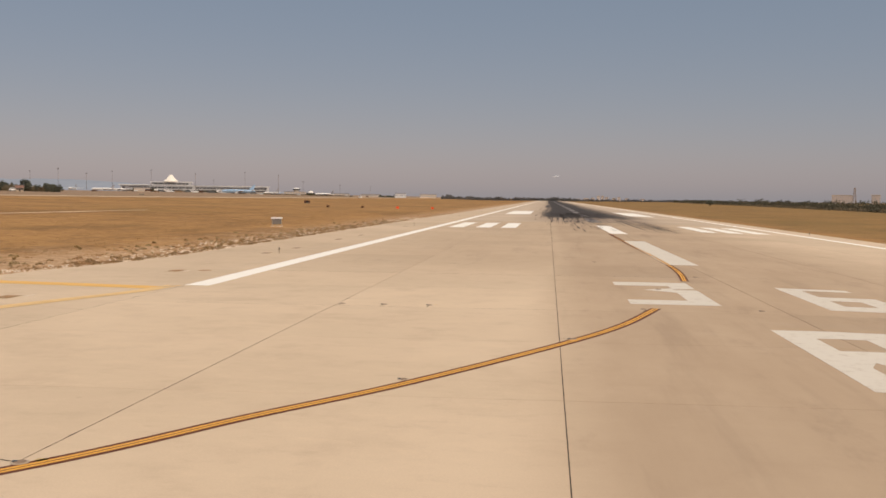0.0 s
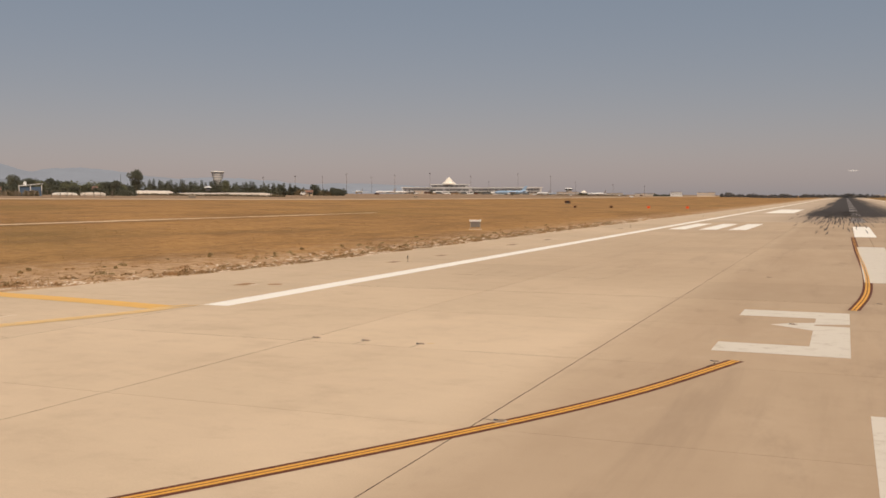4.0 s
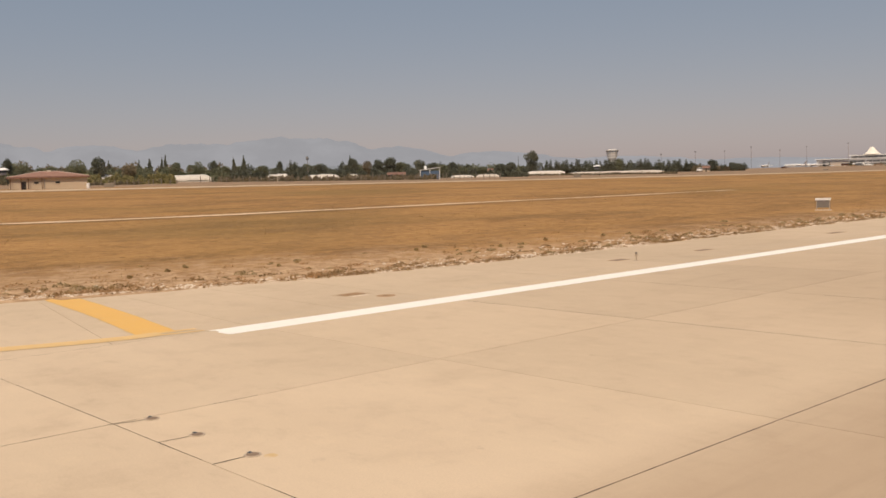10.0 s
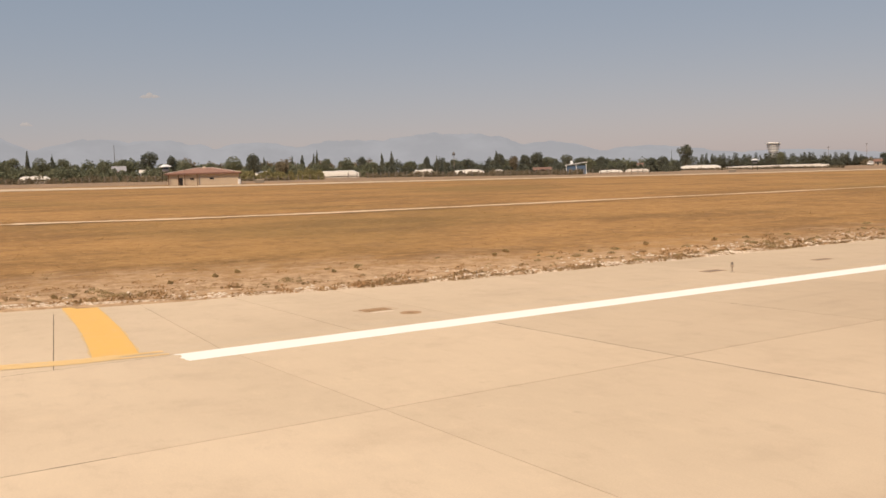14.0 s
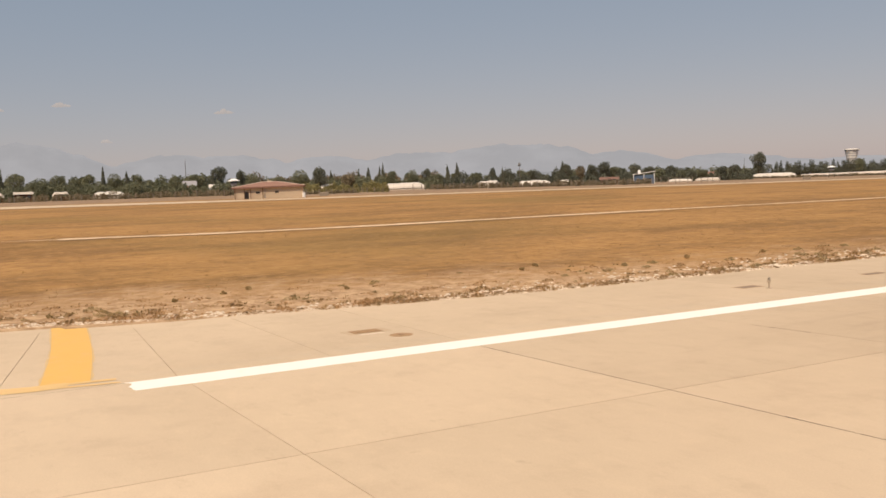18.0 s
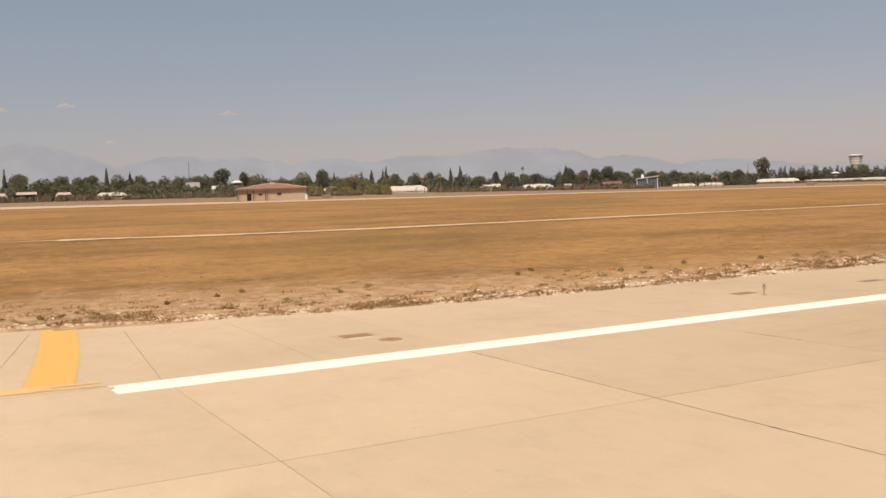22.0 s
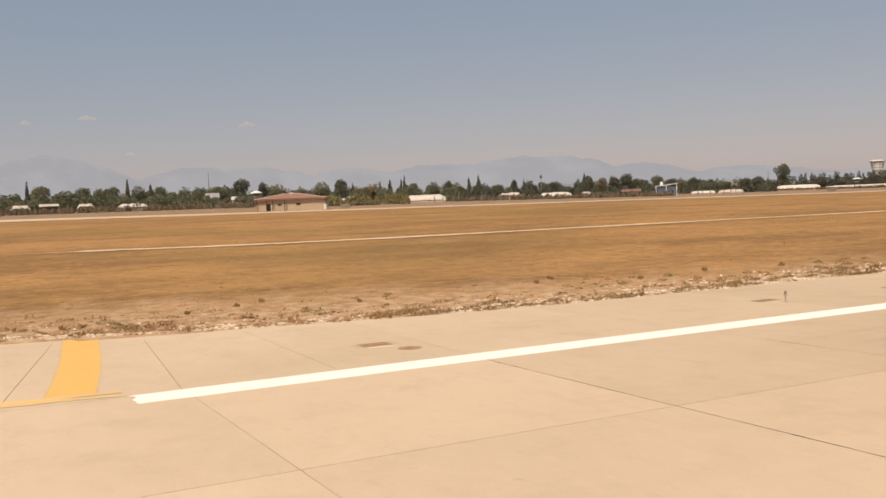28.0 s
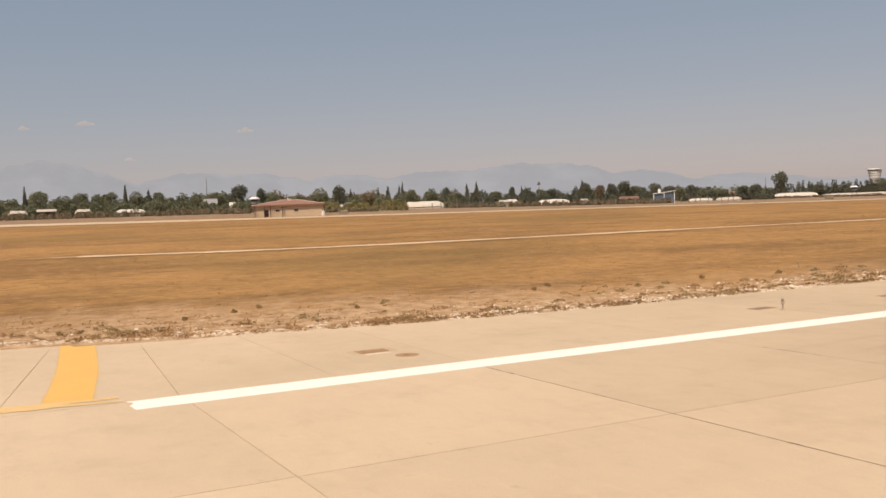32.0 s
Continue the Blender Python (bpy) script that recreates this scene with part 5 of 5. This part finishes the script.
def blue_hall(bearing, dist):
    root = thing("blue_hall", "blue metal hall with a white mono-pitch roof", "hall", far(bearing, dist, -1.2), bearing)
    root.scale = (OUT,) * 3
    part("wall", Geo().box(-3.4, 0, -0.5, 3.4, 6, 3.9), BLUE, root)
    g = Geo().quad((-3.9, -0.5, 4.3), (3.9, -0.5, 5.1), (3.9, 6.4, 5.1), (-3.9, 6.4, 4.3)).quad((-3.9, -0.5, 4.1), (3.9, -0.5, 4.9), (3.9, -0.5, 5.1), (-3.9, -0.5, 4.3))
    part("roof", g, WHITE_METAL, root, "white roof sheet")
    for x in (-3.6, -0.1, 3.4):
        part("column", Geo().box(x, -0.35, -0.3, x + 0.2, -0.15, 4.4), WHITE_METAL, root)
    part("tank", Geo().lathe([(0.5, 4.4), (0.5, 5.5), (0.15, 5.8)], 10, (-1.6, 2, 0)), WHITE_METAL, root, "white roof water tank")
    part("door", Geo().box(0.6, -0.06, -0.1, 2.4, 0.02, 2.7), DARK, root)
    for i in range(7):
        part("cladding_rib", Geo().box(-3.2 + i * 1.0, -0.08, 0, -3.1 + i * 1.0, 0.0, 3.8), BLUE, root)


blue_hall(49.82, 330)


def pole(name, bearing, dist, h, label, group, head=False, wide=0.25):
    root = thing(name, label, "pole", far(bearing, dist), bearing, group=group)
    root.scale = (out(bearing, dist),) * 3
    part("shaft", Geo().tube((0, 0, -0.3), (0, 0, h), wide, wide * 0.5, 6), MAST, root)
    if head:
        part("lamp_ring", Geo().lathe([(wide * 3.5, h - 0.6), (wide * 4.2, h), (wide * 2.0, h + 0.8)], 10), MAST, root)
        part("ladder", Geo().box(wide * 0.8, -0.15, 0, wide * 1.1, 0.15, h * 0.95), STEEL, root)


pole("mast", 77.65, 360, 13.0, "tall thin dark mast rising from trees", "masts", wide=0.2)
pole("mast", 57.34, 380, 8.7, "tall thin dark mast rising from trees", "masts", True, 0.15)
pole("mast", 44.0, 560, 11.5, "tall thin dark mast rising from trees", "masts", wide=0.2)
for b, d, h in ((24.73, 1672, 38), (19.2, 1670, 38.5), (17.17, 1670, 35), (26.94, 1672, 34), (22.16, 1671, 33), (30.0, 1474, 32), (31.5, 1474, 27),
                (13.3, 1869, 22), (33.2, 1400, 26), (28.4, 1600, 28), (21.0, 1900, 26), (15.6, 1850, 27), (11.4, 1900, 20), (35.2, 1300, 22)):
    pole("floodlight_mast", b, d, h, "tall apron floodlight mast", "apron floodlights", True, 0.30)


# ================= control tower, terminal, apron =================
def control_tower(bearing, dist, h):
    root = thing("control_tower", "pale control tower with a flared glazed top", "control tower", far(bearing, dist), bearing)
    root.scale = (0.9 * OUT, 0.9 * OUT, 0.95 * OUT)
    part("shaft", Geo().lathe([(2.8, -0.5), (2.8, h * 0.5), (3.4, h * 0.62)], 18), TOWER_WHITE, root)
    for z0, z1, r0 in ((0.62, 0.705, 3.6), (0.725, 0.80, 3.95), (0.82, 0.915, 4.3)):
        part("gallery", Geo().lathe([(r0 - 0.1, h * z0), (r0, h * (z0 + 0.005)), (r0 + 0.12, h * z1)], 18), TOWER_WHITE, root)
        part("glass_band", Geo().lathe([(r0 - 0.15, h * (z0 - 0.022)), (r0 - 0.1, h * (z0 + 0.002))], 18), PALE_GLASS, root)
    part("cab_glass", Geo().lathe([(4.6, h * 0.915), (4.8, h * 0.945)], 16), GLASS, root)
    part("cap_roof", Geo().lathe([(5.3, h * 0.945), (5.3, h * 0.975), (3.0, h)], 16), TOWER_WHITE, root, "white roof disc")


control_tower(38.2, 645, 17.0)
for b in (37.75, 38.0, 38.3, 38.6):
    plant("pine", 0, b, 632, 8.6, 6, "pine shelter belt")


def terminal():
    p = far(22.05, 1975)
    root = thing("airport_terminal", "long pale airport terminal with a white tent roof", "terminal", p, 22.05)
    part("wall", Geo().box(-150, 0, -2, 0, 30, 14), FAR_WHITE, root)
    part("pier", Geo().box(0, 6, -2, 152, 30, 13), FAR_WHITE, root)
    part("upper_storey", Geo().box(-88, 4, 14, -8, 26, 20), FAR_WHITE, root)
    part("roof_slab", Geo().box(-91, 2, 20, -5, 28, 21.4), WHITE_METAL, root)
    part("roof_slab", Geo().box(-153, -2, 14, -95, 32, 15.2), WHITE_METAL, root)
    part("roof_slab", Geo().box(-95, -1, 14, 0, 4, 15.2), WHITE_METAL, root)
    part("roof_slab", Geo().box(0, 5.2, 13, 154, 31, 14.2), WHITE_METAL, root)
    tent = Geo().lathe([(17.5, 21.4), (13.8, 24.2), (9.6, 27.4), (6.2, 31.4), (3.4, 35.2), (0.9, 36.6)], 20, (-50, 15, 0))
    part("tent_roof", tent, MEMBRANE, root, "white tensile tent roof", smooth=True)
    for z0, z1 in ((1.0, 5.0), (7.2, 11.2)):
        for x in range(-146, 148, 14):
            y = 0 if x < -6 else 6
            win = part("window_band", Geo().box(x, y - 0.4, z0, x + 13, y + 0.1, z1), SHADED_GLASS if z0 > 5 else DARK, root)
            part("mullion", Geo().box(x + 6.2, y - 0.6, z0, x + 6.8, y - 0.4, z1), FAR_WHITE, win)
    for x in range(-86, -14, 12):
        part("window_band", Geo().box(x, 3.6, 15.6, x + 11.2, 4.1, 18.9), SHADED_GLASS, root)
    for x in range(-84, -12, 9):
        part("column", Geo().box(x, 2.6, 14, x + 0.8, 3.4, 20), FAR_WHITE, root)
    for x in range(-130, 150, 35):
        j = part("jet_bridge", Geo().box(x, -26, 4, x + 4, 0, 8), FAR_WHITE, root)
        part("support", Geo().box(x + 1, -22, -2, x + 3, -20, 4), STEEL, j)


terminal()
hedge("terminal_bushes", "dark green bushes and trees before the terminal", 24.35, 25.65, 1860, 9.5, 20, 2600, 1.4, LEAF_EAST, 41)
hedge("terminal_bushes", "dark green bushes and trees before the terminal", 20.9, 22.2, 1860, 7.5, 20, 2600, 1.3, LEAF_EAST, 43)
hedge("terminal_bushes", "dark green bushes and trees before the terminal", 22.6, 23.15, 1860, 6.5, 20, 1200, 1.3, LEAF_EAST, 44)
hedge("terminal_bushes", "dark bushes among the low airport sheds", 14.2, 15.5, 1800, 7.0, 20, 2400, 1.3, LEAF_EAST, 45)
hedge("terminal_bushes", "dark bushes at the end of the airport sheds", 9.9, 10.9, 1890, 6.0, 20, 1400, 1.2, LEAF_DARK, 46)
hedge("terminal_bushes", "dusty low bushes along the apron road", 12.5, 20.0, 1780, 3.0, 40, 4000, 1.1, LEAF_DUSTY, 42)


def block(name, bearing, dist, w, d, h, wall, label, group, rows=0, cols=0, roof=None, panes=None):
    root = thing(name, label, "building", far(bearing, dist), bearing, group=group)
    part("wall", Geo().box(-w / 2, 0, -2, w / 2, d, h), wall, root)
    part("roof", Geo().box(-w / 2 - 0.5, -0.5, h, w / 2 + 0.5, d + 0.5, h + max(0.6, h * 0.06)), roof or ROOF_GREY, root)
    for i in range(rows):
        for j in range(cols):
            x, z = -w / 2 + w * (j + 0.5) / cols, h * (i + 0.55) / rows
            part("window", Geo().box(x - w / cols * 0.28, -0.2, z - h / rows * 0.22, x + w / cols * 0.28, 0.05, z + h / rows * 0.22), panes or PALE_GLASS, root)
    return root


tw = block("airport_building", 16.1, 1870, 44, 20, 6.5, CREAM, "low pale airport building with a small tower", "airport buildings", 1, 8)
part("tower_shaft", Geo().lathe([(6, 6), (5.5, 11)], 12, (3, 10, 0)), CREAM, tw)
part("tower_cab", Geo().lathe([(7.5, 11), (8, 13)], 12, (3, 10, 0)), GLASS, tw)
part("tower_roof", Geo().lathe([(8.6, 13), (8, 14), (2, 15)], 12, (3, 10, 0)), WHITE_METAL, tw)
tn = block("airport_building", 15.0, 1970, 30, 20, 5.0, WHITE_METAL, "low white airport building with a tent roof", "airport buildings", 1, 5)
part("tent_roof", Geo().lathe([(9, 5), (5, 7), (2, 9.5), (0.4, 10.5)], 14, (-3, 10, 0)), MEMBRANE, tn, "white tent roof")
block("airport_building", 13.6, 1900, 60, 20, 5.0, CREAM, "long low pale airport shed", "airport buildings", 1, 10)
block("airport_building", 9.5, 1968, 24, 20, 8.5, WHITE_METAL, "long low white airport shed", "airport buildings", 1, 9)
block("airport_building", 11.4, 1968, 40, 20, 5.0, CREAM, "long low pale airport shed", "airport buildings", 1, 9)
block("airport_building", 7.75, 1968, 36, 20, 8.0, CREAM, "long low pale airport shed", "airport buildings", 1, 8)
block("airport_building", 18.6, 1760, 30, 18, 4.0, PLASTER, "low tan airport shed", "airport buildings", 1, 5)
block("airport_building", 25.2, 1850, 30, 18, 7.0, CREAM, "low pale airport building", "airport buildings", 2, 6)
TAN = plain("pale_apartment_plaster", (0.66, 0.56, 0.49), 0.85, vary=0.08)
for b, w, h in ((-16.62, 17, 20), (-17.0, 15, 20.5), (-17.36, 16, 20), (-18.75, 20, 21.5), (-2.6, 10, 8), (-2.95, 8, 13), (-3.2, 7, 13), (-3.45, 9, 10), (-3.9, 11, 8), (-4.2, 8, 10), (-4.7, 10, 7), (-2.2, 14, 6), (-5.6, 12, 6), (-1.7, 12, 5)):
    block("apartment_block", b, 2460, w, 14, h, TAN, "pale apartment block on the far skyline", "apartment blocks", max(2, int(h / 3)), max(3, int(w / 4)), CREAM, PALE_GLASS)

lat = thing("lattice_tower", "slender steel lattice tower on the skyline", "lattice tower", far(-17.64, 2266), 0)
for sx in (-1, 1):
    for sy in (-1, 1):
        part("leg", Geo().tube((sx * 4, sy * 4, -1), (sx * 0.8, sy * 0.8, 37), 0.5, 0.3, 5), RUST, lat)
for i in range(7):
    a, b = 4 - 3.2 * i / 7, 4 - 3.2 * (i + 1) / 7
    part("brace", Geo().tube((-a, -a, 37 * i / 7), (b, -b, 37 * (i + 1) / 7), 0.25, 0.25, 4), RUST, lat)


def airliner(place, turn, scale, body, label, gear=True, pitch=0.0):
    root = thing("airliner", label, "aircraft", place, turn, group="airliners")
    root.scale = (scale,) * 3
    root.rotation_euler[1] = radians(pitch)
    fus = Geo().lathe([(0.1, -18.5), (1.0, -17.5), (1.7, -15.5), (2.0, -12), (2.0, 8), (1.5, 13), (0.7, 17.5), (0.2, 19)], 14, (0, 0, 3.6), 'x')
    part("fuselage", fus, body, root, smooth=True)
    for s in (-1, 1):
        w = Geo()
        a = [(-3, s * 1.5, 2.9), (4.5, s * 1.5, 2.9), (7.5, s * 17, 4.0), (5.8, s * 17, 4.0)]
        b = [(x, y, z + 0.35) for x, y, z in a]
        w.quad(*a).quad(*b)
        for i in range(4):
            w.quad(a[i], a[(i + 1) % 4], b[(i + 1) % 4], b[i])
        part("wing", w, WHITE_METAL, root)
        e = part("engine", Geo().lathe([(0.8, -3.2), (1.05, -2.6), (1.0, 0), (0.5, 1.2)], 12, (0, s * 5.6, 1.9), 'x'), WHITE_METAL, root)
        part("intake", Geo().lathe([(0.78, -3.25), (0.75, -3.15)], 12, (0, s * 5.6, 1.9), 'x'), DARK, e)
        t = Geo()
        a = [(13.5, s * 0.6, 4.4), (16.5, s * 0.6, 4.4), (18.2, s * 6, 4.8), (16.8, s * 6, 4.8)]
        b = [(x, y, z + 0.25) for x, y, z in a]
        t.quad(*a).quad(*b)
        for i in range(4):
            t.quad(a[i], a[(i + 1) % 4], b[(i + 1) % 4], b[i])
        part("tailplane", t, WHITE_METAL, root)
    f = Geo()
    a = [(11.5, -0.2, 5.2), (17, -0.2, 4.8), (19, -0.2, 11), (16.6, -0.2, 11)]
    b = [(x, 0.2, z) for x, _, z in a]
    f.quad(*a).quad(*b)
    for i in range(4):
        f.quad(a[i], a[(i + 1) % 4], b[(i + 1) % 4], b[i])
    part("tail_fin", f, body if body is not WHITE_METAL else (ROOF_GREY if gear else WHITE_METAL), root)
    part("window_band", Geo().box(-13, -2.02, 3.9, 10, 2.02, 4.25), GLASS, root)
    if gear:
        for x, y in ((-13, 0), (2, -3), (2, 3)):
            part("landing_gear", Geo().tube((x, y, 0.4), (x, y, 2.4), 0.18, 0.18, 6).tube((x, y - 0.4, 0.5), (x, y + 0.4, 0.5), 0.5, 0.5, 10), STEEL, root)


airliner(far(27.55, 1473), 30, 0.9, WHITE_METAL, "white airliner parked on the far apron")
airliner(far(26.75, 1480), 24, 0.9, WHITE_METAL, "white airliner parked on the far apron")
airliner(far(29.2, 1500), 100, 0.9, WHITE_METAL, "white airliner parked on the far apron")
airliner(far(19.7, 1420), 14, 1.36, SKYBLUE, "light blue airliner taxiing before the terminal")
airliner(far(24.15, 1820), 70, 0.95, WHITE_METAL, "white airliner parked at a terminal gate")
airliner(far(22.4, 1830), 115, 0.9, WHITE_METAL, "white airliner parked at a terminal gate")
airliner(far(20.6, 1830), 80, 0.95, WHITE_METAL, "white airliner parked at a terminal gate")
airliner(far(17.6, 1780), 60, 1.0, WHITE_METAL, "white airliner parked beside the terminal")
airliner(far(14.3, 1800), 20, 1.0, WHITE_METAL, "white airliner parked on the far apron")
airliner((45, 3930, 98.0), -90, 1.05, WHITE_METAL, "white airliner climbing out over the runway end", False, 14.0)

# vehicles on the apron road
for b, d, w, m in ((28.2, 1200, 7, BROWN), (26.2, 1350, 6, STEEL), (12.3, 1100, 4.5, WHITE_METAL), (24.5, 1500, 8, RUST), (21.6, 1600, 8, STEEL), (33.0, 620, 4.5, WHITE_METAL),
                   (25.6, 1700, 7, WHITE_METAL), (24.0, 1720, 6, MAST), (23.4, 1690, 9, WHITE_METAL), (22.9, 1740, 6, STEEL), (20.6, 1750, 8, WHITE_METAL), (19.6, 1700, 6, BROWN),
                   (18.2, 1720, 7, WHITE_METAL), (16.9, 1750, 6, STEEL), (15.9, 1700, 7, WHITE_METAL), (12.9, 1800, 8, WHITE_METAL), (11.6, 1800, 6, BROWN),
                   (26.9, 1640, 13, MAST), (26.4, 1700, 10, WHITE_METAL), (24.9, 1650, 12, BROWN), (24.2, 1600, 11, MAST), (23.7, 1660, 12, WHITE_METAL), (23.2, 1620, 13, RUST),
                   (22.6, 1650, 11, MAST), (22.2, 1610, 12, WHITE_METAL), (21.9, 1680, 12, BROWN), (21.2, 1640, 13, MAST), (20.3, 1620, 11, WHITE_METAL), (18.7, 1650, 12, MAST)):
    root = thing("service_vehicle", "boxy airport service vehicle on the apron road", "vehicle", far(b, d), b, group="service vehicles")
    root.scale = (1.0, 1.0, 1.9) if w > 9 else (out(b, d),) * 3
    part("body", Geo().box(-w / 2, -1.1, 0.5, w / 2, 1.1, 1.5, 0.1), m, root)
    part("cab", Geo().box(-w / 2 + 0.4, -1.0, 1.5, w / 2 - 1.0, 1.0, 2.4, 0.15), m, root)
    part("windscreen", Geo().box(-w / 2 + 0.5, -1.03, 1.65, w / 2 - 1.2, 1.03, 2.2), GLASS, root)
    for x in (-w * 0.32, w * 0.32):
        for y in (-1.0, 1.0):
            part("wheel", Geo().tube((x, y - 0.12, 0.42), (x, y + 0.12, 0.42), 0.42, 0.42, 12), RUBBER, root)


# ================= distance =================
PEAKS = ((86.6, 296, 5.2), (78.1, 233, 6.0), (74.9, 223, 5.6), (69.4, 207, 5.4), (63.8, 208, 6.0), (60.3, 212, 5.5), (58.3, 230, 4.4), (55.9, 221, 4.2),
         (51.3, 174, 4.0), (45.5, 138, 5.9), (38, 98, 7), (30, 70, 8), (18, 44, 11), (4, 22, 10), (-14, 14, 12))


def hills(name, label, d0, d1, top, material, b0=-30.0, b1=100.0, step=0.25):
    """A chain of far hills with gullies."""
    g = Geo()
    n, m = int((b1 - b0) / step), 9
    for i in range(n + 1):
        b = b0 + step * i
        h = top(b)
        for j in range(m + 1):
            t = j / m
            rough = 0.055 * h * noise.fractal((b * 1.1, t * 3.0, 0), 1.0, 2.0, 4)
            x, y, _ = far(b, d0 + (d1 - d0) * t)
            g.v.append((x, y, (h * math.sin(t * math.pi / 2) ** 1.3 + rough) if j else -30))
    for i in range(n):
        for j in range(m):
            k = i * (m + 1) + j
            g.f.append((k, k + 1, k + m + 2, k + m + 1))
    return solid(name, g, material, label, "mountains", kind="structure", smooth=True)


def mountain_top(b):
    h = 9.0
    for c, t, w in PEAKS:
        h = max(h, t * math.exp(-abs((b - c) / w) ** 1.7 * 0.5))
    h *= min(1.0, max(0.0, (b - 8) / 16))
    return h - 3 + 0.035 * h * noise.fractal((b * 1.1, 4, 0), 0.9, 2.0, 4)


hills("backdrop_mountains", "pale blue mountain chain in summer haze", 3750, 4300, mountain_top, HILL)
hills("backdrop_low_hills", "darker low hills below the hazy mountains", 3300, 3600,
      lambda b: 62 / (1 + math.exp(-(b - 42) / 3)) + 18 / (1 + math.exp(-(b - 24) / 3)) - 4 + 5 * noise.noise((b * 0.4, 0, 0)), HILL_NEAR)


def cloud(bearing, dist, up, wide, seed):
    """A faint small fair-weather cloud."""
    q = random.Random(seed)
    g = Geo()
    for _ in range(16):
        a = q.uniform(-1, 1)
        r0 = wide * 0.16 * (1.15 - abs(a)) * q.uniform(0.7, 1.2)
        g.lathe([(0.05 * r0, -0.35 * r0), (0.8 * r0, -0.25 * r0), (r0, 0.1 * r0), (0.8 * r0, 0.7 * r0), (0.4 * r0, 1.0 * r0), (0.02 * r0, 1.1 * r0)], 10,
                (a * wide * 0.5, q.uniform(-0.1, 0.1) * wide, q.uniform(0, 0.08) * wide * (1 - abs(a))))
    x, y, _ = far(bearing, dist)
    ob = solid("backdrop_cloud", g, CLOUD, "small pale cloud in the hazy sky", "cloud", kind="structure", smooth=True)
    ob.location, ob.rotation_euler = (x, y, up), (0, 0, radians(bearing))


for i, (b, up, w) in enumerate(((84.28, 452, 84), (75.2, 414, 88), (87.6, 432, 56), (82.0, 292, 60))):
    cloud(b, 4330, up, w, i)


# ================= runway slabs =================
def build_slabs():
    """Concrete slabs, six lanes wide, with open joints filled dark."""
    ga, gb = 0.010, 0.007
    me = Geo().box(-LANE / 2 + ga, -ROW / 2 + gb, -0.12, LANE / 2 - ga, ROW / 2 - gb, 0.0, 0.0, False)
    me.v = [(x, y + SKEW * x, z) for x, y, z in me.v]
    me = me.mesh("slab", CONCRETE)
    for lane in range(6):
        for row in range(-8, 16):
            ob = part("slab", me, None, runway)
            x = LANE * (lane + 0.5)
            ob.location = (x, ROW0 + ROW * (row + 0.5) + skewed(x), crossfall(x))
            ob.rotation_euler[1] = math.atan(CROSSFALL) if lane > 2 else 0.0


build_slabs()
